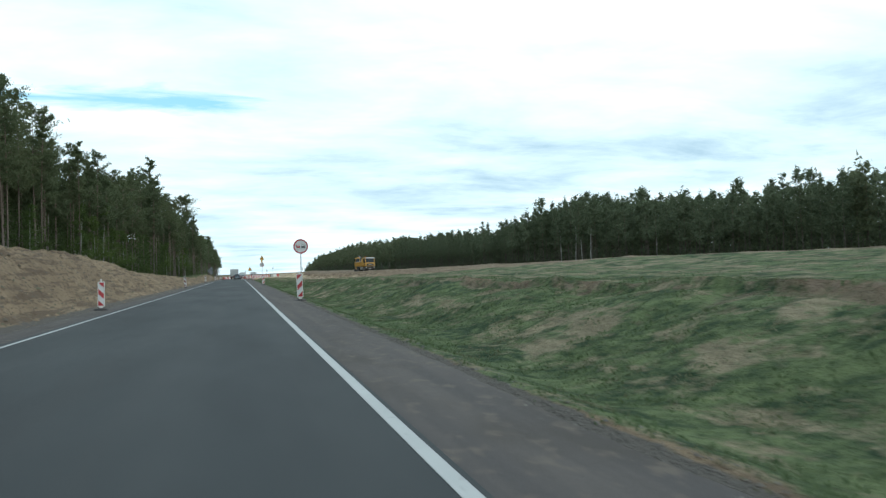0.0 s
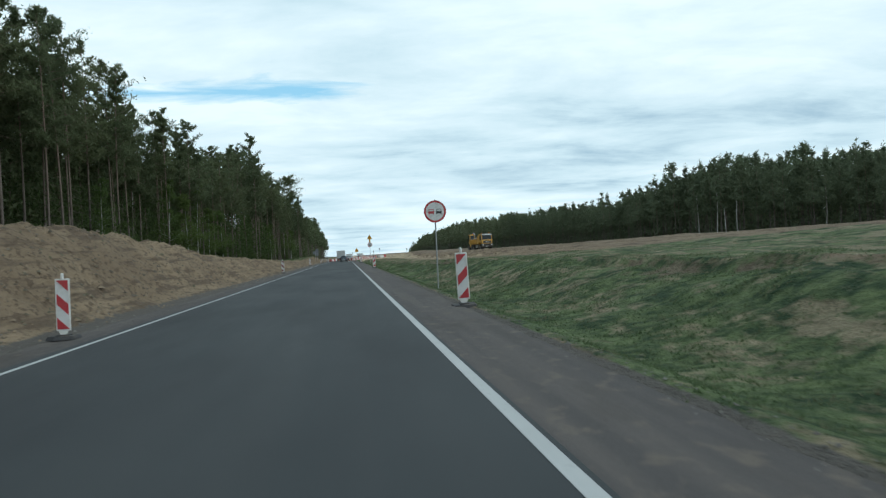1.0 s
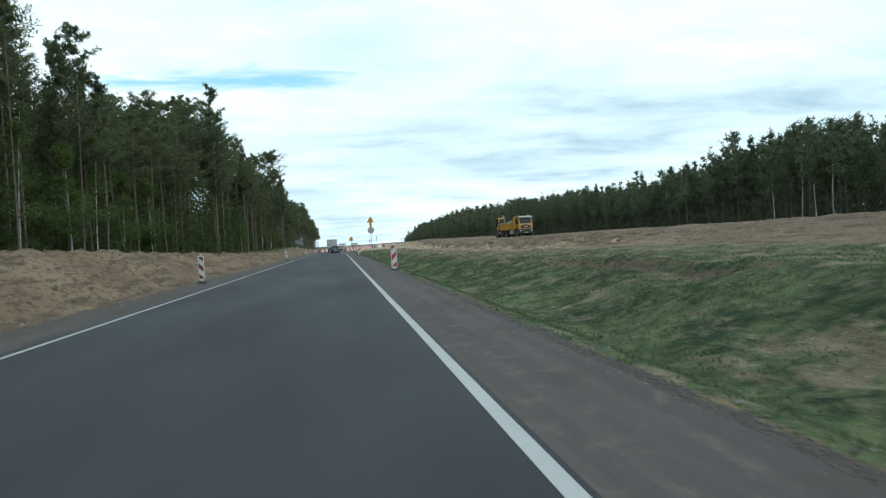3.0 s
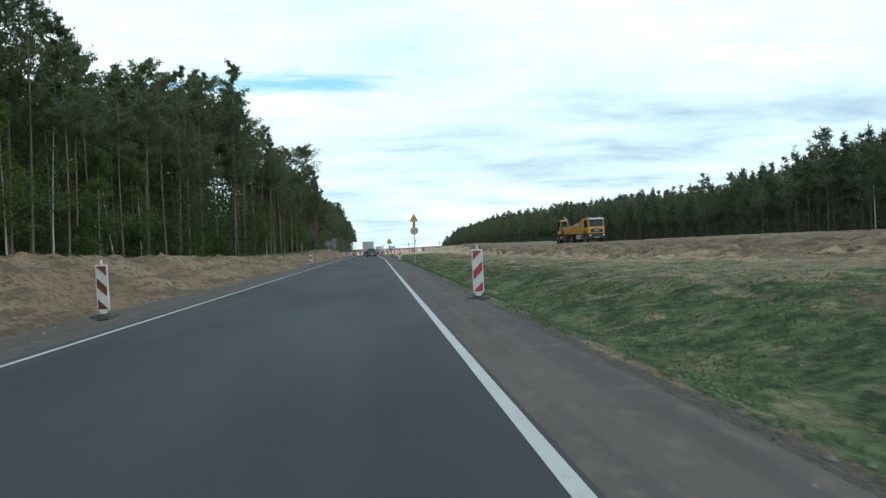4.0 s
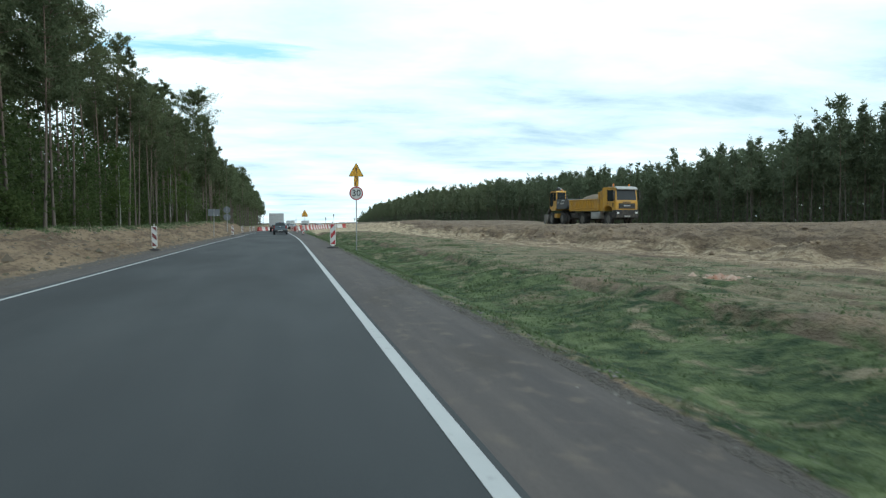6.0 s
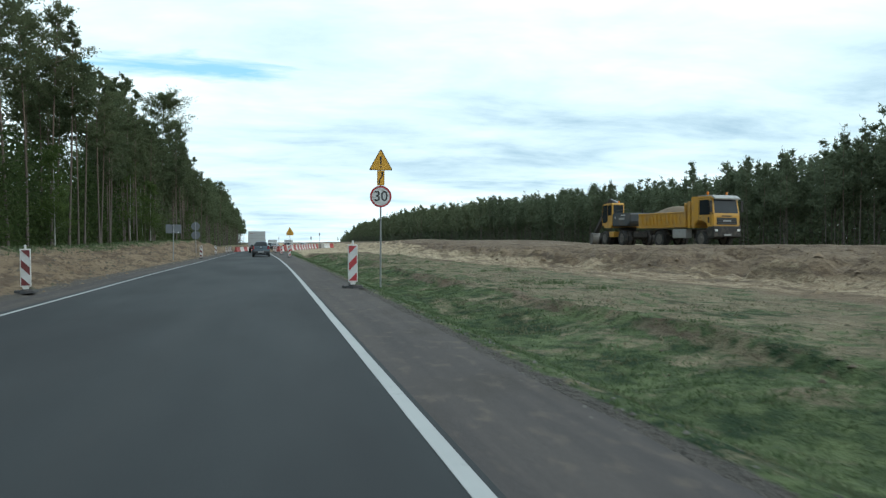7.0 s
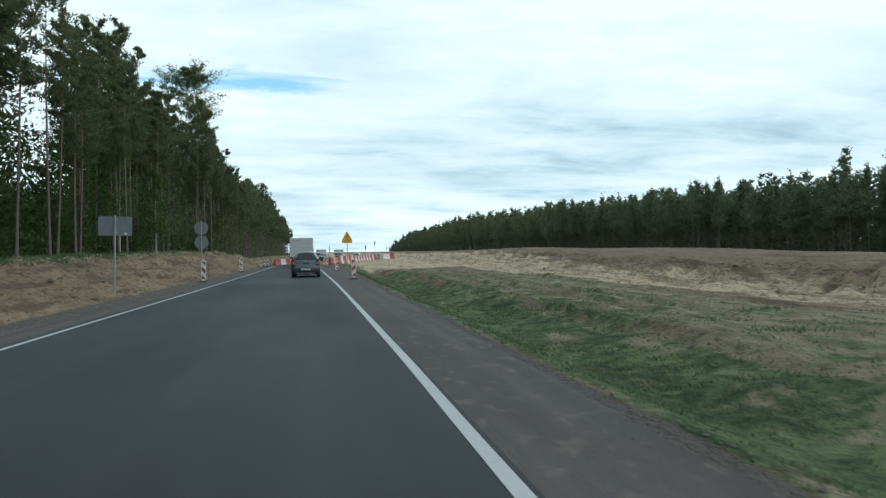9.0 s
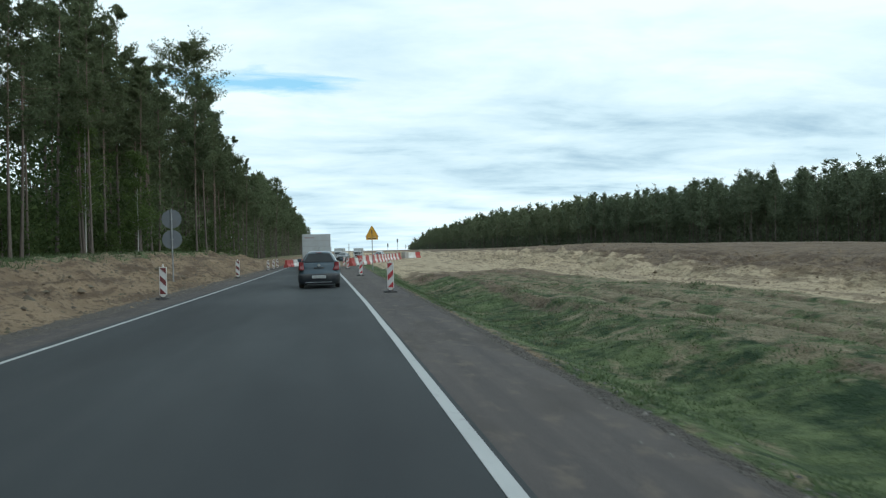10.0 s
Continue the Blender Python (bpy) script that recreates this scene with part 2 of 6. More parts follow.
def bark_material(name, low, high, upper):
    n = Nodes(name, 0.9, spec=0.2)
    plates = n.noise(9.0, 5.0, (1, 1, 0.25), own=True)
    tone = n.mix(plates, low, high)
    z = n.add("ShaderNodeSeparateXYZ")
    n.put(n.own, z.inputs[0])
    n.colour(n.mix(n.span(z.outputs[2], 4.0, 11.0), tone, n.mix(plates, tuple(c * 0.6 for c in upper), upper)))
    return n.bump(plates, 0.8, 0.03).mat


ASPHALT, SHOULDER, LINE, GROUND = asphalt_material(), shoulder_material(), line_material(), ground_material()
GRASS = blade_material("grass_blades", (0.062, 0.098, 0.044), (0.120, 0.162, 0.076), (0.17, 0.158, 0.10), 0.40, 0.5)
STRAW = blade_material("dry_grass", (0.16, 0.145, 0.095), (0.31, 0.275, 0.19), (0.12, 0.135, 0.07), 0.42, 0.4)
NEEDLES = needle_material("pine_needles", (0.078, 0.104, 0.056), (0.138, 0.166, 0.092), 0.5)
# far forest's needles: paler and bluer, with haze put into the colour
HAZY_NEEDLES = needle_material("hazy_pine_needles", (0.094, 0.121, 0.079), (0.155, 0.187, 0.111), 0.5)
LEAVES = needle_material("leaves", (0.042, 0.068, 0.026), (0.084, 0.118, 0.043), 0.5)
BRIGHT_LEAVES = needle_material("birch_leaves", (0.058, 0.094, 0.030), (0.112, 0.158, 0.052), 0.5)
BARK = bark_material("pine_bark", (0.072, 0.060, 0.052), (0.180, 0.152, 0.134), (0.23, 0.170, 0.134))
BIRCH = bark_material("birch_bark", (0.26, 0.25, 0.23), (0.55, 0.54, 0.51), (0.50, 0.48, 0.45))
CLOD = blade_material("clods", (0.110, 0.080, 0.052), (0.240, 0.176, 0.114), (0.17, 0.126, 0.082), 0.45)
SOD = blade_material("sods", (0.060, 0.048, 0.034), (0.135, 0.108, 0.076), (0.09, 0.085, 0.05), 0.45)
STONE = blade_material("gravel", (0.05, 0.048, 0.045), (0.17, 0.16, 0.145), (0.10, 0.09, 0.08), 0.4)
BRICKBITS = blade_material("brick_rubble", (0.26, 0.13, 0.085), (0.42, 0.34, 0.27), (0.36, 0.30, 0.25), 0.45)
WHITE = plain("white_plastic", (0.60, 0.60, 0.58), 0.5, dirty=0.55)
SHEET_WHITE = plain("white_reflective_sheet", (0.53, 0.54, 0.54), 0.45, dirty=0.55)
SHEET_RED = plain("red_reflective_sheet", (0.36, 0.028, 0.036), 0.5, dirty=0.35)
SHEET_MAROON = plain("dark_red_sheet", (0.135, 0.024, 0.026), 0.6, dirty=0.35)
SHEET_YELLOW = plain("yellow_reflective_sheet", (0.60, 0.31, 0.02), 0.45, dirty=0.15)
SHEET_BLACK = plain("black_sheet", (0.018, 0.018, 0.020), 0.5, dirty=0.1)
STEEL = plain("galvanised_steel", (0.36, 0.37, 0.38), 0.5, 0.75)
SIGN_BACK = plain("grey_sign_back", (0.150, 0.166, 0.182), 0.55, 0.3)
RUBBER = plain("black_rubber", (0.028, 0.028, 0.030), 0.85, dirty=0.45)
RED_PLASTIC = plain("red_plastic", (0.34, 0.045, 0.040), 0.6, dirty=0.35)
CONCRETE = plain("concrete", (0.34, 0.33, 0.31), 0.9, dirty=0.3)


# ---- mesh helpers ----
def mesh(name, verts, faces, material, parent=None, label="", smooth=False):
    """One mesh object from vertices and faces of any size."""
    me = bpy.data.meshes.new(name)
    me.from_pydata([tuple(v) for v in verts], [], faces)
    me.materials.append(material)
    if smooth:
        me.polygons.foreach_set("use_smooth", [True] * len(me.polygons))
    ob = new(name, me)
    if parent is not None:
        ob.parent = parent
    if label:
        ob["label"] = label
    return ob


def tri_mesh(name, verts, tris, material):
    """One mesh object from large arrays of vertices (n, 3) and faces (m, 3 or 4)."""
    me = bpy.data.meshes.new(name)
    verts, tris = np.asarray(verts, np.float32), np.asarray(tris, np.int32)
    m, k = tris.shape
    me.vertices.add(len(verts))
    me.vertices.foreach_set("co", verts.ravel())
    me.loops.add(m * k)
    me.loops.foreach_set("vertex_index", tris.ravel())
    me.polygons.add(m)
    me.polygons.foreach_set("loop_start", np.arange(m, dtype=np.int32) * k)
    me.update(calc_edges=True)
    me.materials.append(material)
    return new(name, me)


def part(name, bm, material, parent, label="", smooth=False, bevel=0.0):
    """Links a bmesh as one mesh object under a thing or a part."""
    if bevel:
        bmesh.ops.bevel(bm, geom=list(bm.edges), offset=bevel, segments=2, affect="EDGES", profile=0.6)
    me = bpy.data.meshes.new(name)
    bm.normal_update()
    bm.to_mesh(me)
    bm.free()
    me.materials.append(material)
    if smooth:
        me.polygons.foreach_set("use_smooth", [True] * len(me.polygons))
    ob = new(name, me)
    if parent is not None:
        ob.parent = parent
    if label:
        ob["label"] = label
    return ob


def add_box(bm, low, high, bevel=0.0, m=None):
    """A box between two corners, with bevelled edges."""
    low, high = Vector(low), Vector(high)
    made = bmesh.ops.create_cube(bm, size=1.0)["verts"]
    size, mid_point = high - low, (high + low) / 2
    for v in made:
        v.co = Vector((v.co.x * size.x, v.co.y * size.y, v.co.z * size.z)) + mid_point
        if m is not None:
            v.co = m @ v.co
    if bevel:
        edges = list({e for v in made for e in v.link_edges})
        bmesh.ops.bevel(bm, geom=edges, offset=bevel, segments=2, affect="EDGES", profile=0.6)


def add_tube(bm, a, b, r1, r2=None, sides=12, caps=True):
    """A tapered tube from a to b."""
    a, b = Vector(a), Vector(b)
    r2 = r1 if r2 is None else r2
    m = Matrix.Translation((a + b) / 2) @ (b - a).to_track_quat("Z", "Y").to_matrix().to_4x4()
    bmesh.ops.create_cone(bm, cap_ends=caps, segments=sides, radius1=r1, radius2=r2, depth=(b - a).length, matrix=m)


def add_prism(bm, outline, axis, low, high):
    """An outline of (u, v) pairs drawn out along an axis ('x', 'y' or 'z') from low to high."""
    def at(u, v, w):
        return {"x": (w, u, v), "y": (u, w, v), "z": (u, v, w)}[axis]
    first = [bm.verts.new(at(u, v, low)) for u, v in outline]
    last = [bm.verts.new(at(u, v, high)) for u, v in outline]
    faces = [bm.faces.new(first), bm.faces.new(last)]
    for i in range(len(outline)):
        j = (i + 1) % len(outline)
        faces.append(bm.faces.new((first[i], first[j], last[j], last[i])))
    bmesh.ops.recalc_face_normals(bm, faces=faces)
    return first + last


def empty(name, m, label, category, group="", kind=""):
    ob = new(name)
    ob.empty_display_size = 0.2
    ob.matrix_basis = m
    return tagged(ob, label, category, group, kind)


# ---- the lie of the land ----
rng = np.random.default_rng(7)
LATTICE = rng.random((256, 256))


def value_noise(x, y, scale, octaves=4):
    """Smooth noise of about -1 to 1 for arrays of places."""
    total, amp, norm = np.zeros_like(x, dtype=float), 1.0, 0.0
    for o in range(octaves):
        turn = 0.6 + 0.9 * o
        u = (x * np.cos(turn) + y * np.sin(turn)) / scale * 2**o + 17.3 * o
        v = (y * np.cos(turn) - x * np.sin(turn)) / scale * 2**o + 5.1 * o
        i, j = np.floor(u).astype(int), np.floor(v).astype(int)
        f, g = u - i, v - j
        f, g = f * f * (3 - 2 * f), g * g * (3 - 2 * g)
        a, b = LATTICE[i % 256, j % 256], LATTICE[(i + 1) % 256, j % 256]
        c, d = LATTICE[i % 256, (j + 1) % 256], LATTICE[(i + 1) % 256, (j + 1) % 256]
        total += amp * ((a * (1 - f) + b * f) * (1 - g) + (c * (1 - f) + d * f) * g - 0.5) * 2
        norm += amp
        amp *= 0.5
    return total / norm


def ease(v, low, high):
    w = np.clip((v - low) / (high - low), 0, 1)
    return w * w * (3 - 2 * w)


def road_dip(y):
    """How far the road falls below its level at the start."""
    return np.interp(y, [138, 150, 162, 176, 192, 215, 260, 330, 420], [0.0, -0.035, -0.085, -0.125, -0.15, -0.16, -0.30, -0.95, -1.2])


def bank_height(y):
    """The spoil heap's height along the road's far side."""
    return np.interp(y, [-60, 20, 33, 38, 46, 51, 57, 62, 67, 75, 85, 95, 107, 120, 140, 152, 163, 174, 187, 203, 214, 226, 245, 300], [2.3, 2.40, 2.50, 2.57, 2.42, 2.26, 1.96, 1.81, 1.58, 1.46, 1.3, 1.2, 1.0, 0.93, 0.9, 0.92, 1.08, 1.22, 1.35, 1.3, 1.1, 0.6, 0.35, 0.2])


def bank_foot(y):
    """Where the excavated bank begins on the near side's field."""
    return np.interp(y, [0, 60, 85, 110, 140, 160, 185, 200, 235, 260], [12.5, 13.0, 13.1, 12.9, 12.5, 12.2, 12.0, 12.0, 13.0, 14.0])


def bank_width(y):
    """How far the excavated bank takes to climb to the field."""
    return np.interp(y, [0, 60, 100, 150, 200, 240], [9.5, 9.0, 9.3, 9.6, 8.0, 7.0])


def lip_at(y):
    """The ragged lip between the grassy ditch slope and the field: its x, its height and how sharp it is."""
    x = np.interp(y, [0, 30, 50, 75, 95, 120, 180, 200], [8.2, 8.0, 7.5, 6.9, 6.5, 5.9, 5.8, 5.2]) + 0.45 * value_noise(y, y * 0 + 2, 6.0, 5)
    z = np.interp(y, [0, 30, 50, 75, 95, 115, 150, 185], [0.85, 0.74, 0.60, 0.34, 0.12, 0.0, 0.02, 0.05])
    sharp = ease(value_noise(y, y * 0 + 12, 7.0, 3), -0.45, 0.0) * (1 - ease(y, 172, 184))
    return x, z, sharp


RUTS = ((8.6, 0.35, 170.0, 0.14), (10.6, 0.3, 140.0, 0.13), (7.4, 0.3, 120.0, 0.10))


def rut_depth(x, y):
    """Wheel ruts and furrows that run along the field, 0 to 1."""
    total = np.zeros_like(x)
    for k, (at, sway, long_, wide) in enumerate(RUTS):
        line = at + sway * np.sin(y / long_ * 2 * np.pi + k) + 0.16 * value_noise(y, y * 0 + 7 * k, 4.4, 4)
        on = ease(value_noise(y, y * 0 + 31 + k, 14.0, 3), -0.35, 0.0)
        total = np.maximum(total, on * np.exp(-(((x - line) / wide) ** 2)))
    return total * ease(y, 55, 85) * (1 - ease(y, 185, 195))


def bare_soil(x, y):
    """Broken ground along the ruts and below the ragged lip, 0 to 1."""
    line, _, sharp = lip_at(y)
    early = ease(95 - y, 0, 45)
    under = np.exp(-(((x - line + 0.10 + 0.06 * early) / (0.11 + 0.06 * early)) ** 2)) * sharp * (0.2 + 0.7 * ease(value_noise(x * 1.3, y, 1.2, 3), -0.3, 0.3))
    spill = (0.18 + 0.4 * early) * ease(x, line - 1.6, line - 0.2) * (1 - ease(x, line - 0.1, line + 0.1)) * sharp * ease(value_noise(x * 0.7, y * 1.6, 1.6, 3), 0.0, 0.4)
    return np.maximum(rut_depth(x, y), np.maximum(under, spill))


def land(x, y):
    """The ground's height."""
    x, y = np.asarray(x, float), np.asarray(y, float)
    rough = value_noise(x, y, 3.0, 4)
    lumps = value_noise(x + 40, y - 9, 0.9, 3)
    top = bank_height(y)
    left = top * ease(-x, 5.15, 8.6 + 0.5 * value_noise(y * 0.3, y * 0.0, 4.0, 2)) * (1 - 0.28 * ease(-x, 9.5, 14.0))
    knobs = np.abs(value_noise(x - 21, y + 8, 0.85, 3))
    left = left + ease(-x, 5.3, 6.2) * (0.10 * rough + 0.15 * lumps + (0.34 * knobs - 0.10) * (1 - ease(-x, 9.0, 11.0)))
    left = left - 0.06 * (1 - ease(-x, 5.1, 5.5))
    early = ease(95 - y, 0, 50)
    foot, width = bank_foot(y), bank_width(y)
    crest = np.interp(y, [0, 35, 44, 62, 73, 90, 110, 125, 150, 165, 180, 190, 200, 212, 225, 240], [1.35, 1.48, 1.38, 1.36, 1.27, 1.2, 1.15, 1.04, 0.93, 0.98, 1.14, 1.40, 1.5, 1.42, 1.33, 1.25])
    lip, lip_z, sharp = lip_at(y)
    bottom = np.interp(y, [0, 60, 182, 200], [-0.28, -0.36, -0.32, -0.02])
    foot_z = np.interp(y, [0, 50, 75, 100, 150, 190, 210], [1.0, 0.80, 0.50, 0.06, -0.05, 0.0, 0.25])
    step = (0.20 + 0.05 * early) * sharp
    slope = bottom * ease(x, 2.85, 4.0) + (lip_z - step - bottom) * ease(x, 4.1, lip + 0.1)
    field = (foot_z - lip_z) * ease(x, lip, foot + 1.0)
    right = slope + step * ease(x, lip - 0.10, lip + 0.10) + field
    climb = ease(x, foot, foot + width)
    right = right * (1 - climb) + crest * climb - 0.12 * ease(x, foot + width + 0.4, foot + width + 3.0) - 2.0 * ease(x, 33, 46)
    # hummocks of turf on the slope, tufts and clods in the field
    hum = value_noise(x * 0.8 + 3, y * 0.8 + 11, 1.25, 4)
    on_slope = ease(x, 3.3, 4.3) * (1 - ease(x, lip, lip + 0.6))
    right = right + on_slope * (0.16 * hum + 0.08 * np.abs(value_noise(x * 0.6, y * 1.5, 0.8, 3)))
    on_field = ease(x, lip, lip + 0.6) * (1 - 0.7 * ease(x, foot + width - 0.5, foot + width + 1))
    right = right + on_field * (0.06 * rough + 0.055 * lumps + 0.04 * hum)
    dug = ease(x, foot + 0.6, foot + 2.0) * (1 - ease(x, foot + width - 4.2, foot + width - 1.8)) * ease(y, 62, 100)
    ledge = np.sin(2 * np.pi * (right * 2.2 + 1.1 * rough + 0.35 * value_noise(x, y * 0.35, 1.3, 3)))
    right = right + dug * (0.22 * lumps + 0.17 * ledge + 0.27 * np.abs(value_noise(x - 7, y + 3, 0.8, 3)) - 0.05)
    heap = ease(x, foot - 2.5, foot + 1.0) * (1 - ease(x, foot + 4.0, foot + 7.0)) * ease(y, 176, 192) * (1 - ease(y, 240, 255))
    right = right + heap * (0.22 * np.abs(value_noise(x + 5, y * 0.8, 2.0, 4)) + 0.14 * lumps)
    shelf = foot + 2.3 + 1.1 * value_noise(x * 0.5, y, 5.0, 4) + 0.5 * value_noise(x * 0.3, y + 50, 1.6, 3)
    cut = ease(value_noise(y, y * 0 + 19, 9.0, 3), -0.5, -0.1) * ease(y, 70, 105) * (1 - ease(y, 176, 190))
    right = right + cut * (0.20 * ease(x, shelf, shelf + 0.18) - 0.20 * ease(x, shelf + 0.5, shelf + 2.6) - 0.10 * np.exp(-(((x - shelf + 0.12) / 0.22) ** 2)))
    right = right - 0.14 * rut_depth(x, y) + 0.08 * rut_depth(x - 0.38, y)
    right = right - 0.06 * (1 - ease(x, 2.72, 2.95))
    h = np.where(x < -1, left, right) + road_dip(y) * (1 - ease(-x, 5.0, 8.0)) * (1 - ease(x, 4.0 + 8.0 * ease(y, 184, 200), 8.0 + 12.0 * ease(y, 184, 200)))
    far = ease(np.hypot(x, y - 100), 260, 420)
    return h * (1 - far) + (0.1 + 0.4 * value_noise(x, y, 120.0, 2)) * far * ease(np.abs(x), 6, 40) - 0.06 * far


def grass_cover(x, y):
    """How much of the ground is overgrown, 0 to 1."""
    x, y = np.asarray(x, float), np.asarray(y, float)
    patch = value_noise(x, y, 5.0, 4)
    early = ease(95 - y, 0, 45)
    foot, (lip, _, _) = bank_foot(y), lip_at(y)
    verge = 9.0 * ease(62 - y, 0, 30)
    near = ease(x + 0.2 * patch, 2.74, 3.0) * (1 - ease(x, lip - 0.4, lip + 0.5))
    mid_ = ease(x, lip - 0.3, lip + 0.4) * (1 - ease(x, foot - 1.6 + 1.6 * patch + verge, foot + 0.4 + 1.6 * patch + verge)) * (0.72 + 0.2 * early)
    right = np.maximum(near, mid_) * (1 - ease(y, 178, 190) * ease(x, 3.5, 4.5))
    left = ease(-x, 8.8 - 1.3 * ease(y, 100, 135), 10.2 - 1.4 * ease(y, 100, 135)) * 0.85 * ease(y, 60, 110) + 0.12 * ease(-x, 7.0, 9.0)
    return np.clip(np.where(x < -1, left, right) + 0.25 * patch * (np.where(x < -1, left, right) > 0.05), 0, 1)


def dryness(x, y):
    """Where the grass has withered, 0 to 1."""
    early = ease(95 - y, 0, 45)
    lip, _, _ = lip_at(y)
    wave = 1.0 * value_noise(x, y, 3.0, 3)
    blot = (0.26 + 0.08 * early) * ease(value_noise(x * 0.9 + 2, y * 0.8, 1.5, 4), -0.12, 0.22) * ease(x, 3.5, 4.6)
    near = -0.10 + 0.10 * early * ease(x, 3.6, 5.0) + np.maximum(blot, (0.62 - 0.46 * early) * ease(x + wave, lip - 1.1, lip + 1.3))
    return np.where(x < -1, 0.45, near + 0.25 * np.exp(-(((x - 2.98) / 0.14) ** 2)))


def lines(*spans):
    """Grid lines from (from, to, step) spans, joined."""
    out = []
    for low, high, step in spans:
        out.extend(np.arange(low, high, step))
    return np.array(out)


gx = np.concatenate([[-2500, -1400, -800, -450, -260, -160, -110], lines((-80, -30, 6.0), (-30, -13, 1.0), (-13, -9, 0.3), (-9, -4.9, 0.17), (-4.9, 2.4, 1.4), (2.4, 9.2, 0.15), (9.2, 23.0, 0.22), (23.0, 25.0, 0.5), (25, 34, 1.0), (34, 100, 6.0)), [110, 160, 260, 450, 800, 1400, 2500]])
gy = np.concatenate([[-2500, -1200, -600, -300, -150, -80], lines((-50, -4, 4.0), (-4, 215, 0.30), (215, 262, 0.7), (262, 420, 6.0)), [440, 480, 560, 700, 950, 1400, 2200, 4000]])
X, Y = np.meshgrid(gx, gy)
Z = land(X, Y)
nx, ny = len(gx), len(gy)
ids = np.arange(nx * ny).reshape(ny, nx)
quads = np.stack([ids[:-1, :-1], ids[:-1, 1:], ids[1:, 1:], ids[1:, :-1]], -1).reshape(-1, 4)
ground = tri_mesh("ground", np.stack([X, Y, Z], -1).reshape(-1, 3), quads, GROUND)
tagged(ground, "sandy building-site ground with patches of grass", "ground", kind="structure")
ground.data.polygons.foreach_set("use_smooth", [True] * len(ground.data.polygons))
foot_line = bank_foot(Y)
crest_line = foot_line + bank_width(Y)
wander = 1.1 * value_noise(X * 0.5, Y, 5.0, 4)
heaped = 1.8 * ease(Y, 170, 188)
masks = {
    "cover": grass_cover(X, Y),
    "loam": np.clip(ease(X, foot_line + 2.2 + wander, foot_line + 3.4 + wander) * (0.6 + 0.4 * ease(Y, 150, 172)) * (1 - 0.6 * ease(X, 30, 60)) + 0.75 * ease(X, 3, 5) * (1 - ease(X, foot_line - 1.5, foot_line)), 0, 1),
    "rut": bare_soil(X, Y),
    "dry": dryness(X, Y),
    "pale": ease(X, foot_line - 1.3 + wander, foot_line - 0.2 + wander) * (1 - ease(X, foot_line + 2.0 + wander + heaped, foot_line + 3.2 + wander + heaped)) * (0.52 + 0.42 * ease(Y, 140, 174)) * ease(Y, 55, 95) + 1.0 * ease(Y, 184, 196) * ease(X, 3.0, 4.5) * (1 - ease(X, foot_line + 2.0, foot_line + 5.0)) + 0.6 * ease(X, crest_line - 0.5, crest_line + 0.3) * (1 - ease(X, 32, 36)) * ease(Y, 50, 80) * (1 - ease(Y, 165, 185)),
    "litter": ease(-X, 11.5, 14.5) * 0.9 + ease(X, 78, 84),
    "grit": ease(X, 2.45, 2.6) * (1 - ease(X, 2.78, 2.94)) + ease(-X, 4.6, 4.8) * (1 - ease(-X, 5.2, 5.8)) * 0.9,
}
for key, value in masks.items():
    layer = ground.data.attributes.new(key, "FLOAT", "POINT")
    layer.data.foreach_set("value", value.astype(np.float32).ravel())


# ---- the road ----
def strip(name, left_edge, right_edge, y0, y1, step, z_top, depth, material, ragged=(0.0, 0.0), label="", category="", kind="structure", shift=(None, None)):
    """A long slab along y with thickness; its edges may be ragged, and each may shift sideways along its way."""
    ys = np.arange(y0, y1 + step / 2, step)
    left_shift, right_shift = (one(ys) if one else 0.0 for one in shift)
    la = left_edge + left_shift + ragged[0] * value_noise(ys, ys * 0 + 3, 1.1, 4)
    rb = right_edge + right_shift + ragged[1] * value_noise(ys, ys * 0 + 9, 1.1, 4)
    n = len(ys)
    top = z_top + road_dip(ys)
    v = np.concatenate([np.stack(c, -1) for c in ((la, ys, top), (rb, ys, top), (la, ys, top - depth), (rb, ys, top - depth))])
    i = np.arange(n - 1)
    f = np.concatenate([
        np.stack([i, n + i, n + i + 1, i + 1], -1),
        np.stack([n + i, 3 * n + i, 3 * n + i + 1, n + i + 1], -1),
        np.stack([2 * n + i, i, i + 1, 2 * n + i + 1], -1),
    ])
    slab = tri_mesh(name, v, f, material)
    slab.data.polygons.foreach_set("use_smooth", [False] * len(f))
    return tagged(slab, label, category, kind=kind)


XL, XR = -3.98, 1.32


def narrowing(y):
    """How far the edge line moves in where the lane narrows before the works."""
    return np.interp(y, [130, 145, 153, 160, 168, 175, 186, 194, 205, 215], [0.0, -0.02, -0.08, -0.13, -0.22, -0.34, -0.55, -0.72, -0.82, -0.86])


strip("road", XL - 0.22, XR + 0.16, -60, 900, 2.0, 0.0, 0.25, ASPHALT, shift=(None, narrowing), label="dark grey asphalt carriageway, fairly new", category="road")
strip("road_shoulder", XR + 0.16, 2.66, -60, 216, 0.25, -0.006, 0.25, SHOULDER, (0.0, 0.07), "dusty worn asphalt shoulder with a broken edge", "road shoulder", shift=(narrowing, None))
strip("road_shoulder", -5.0, XL - 0.22, -60, 230, 0.25, -0.012, 0.25, SHOULDER, (0.12, 0.0), "dusty grey shoulder below a sandy bank", "road shoulder")
strip("road_marking", XR, XR + 0.114, -60, 420, 1.0, 0.004, 0.02, LINE, (0.004, 0.004), "white edge line painted on asphalt", "road marking", shift=(narrowing, narrowing))
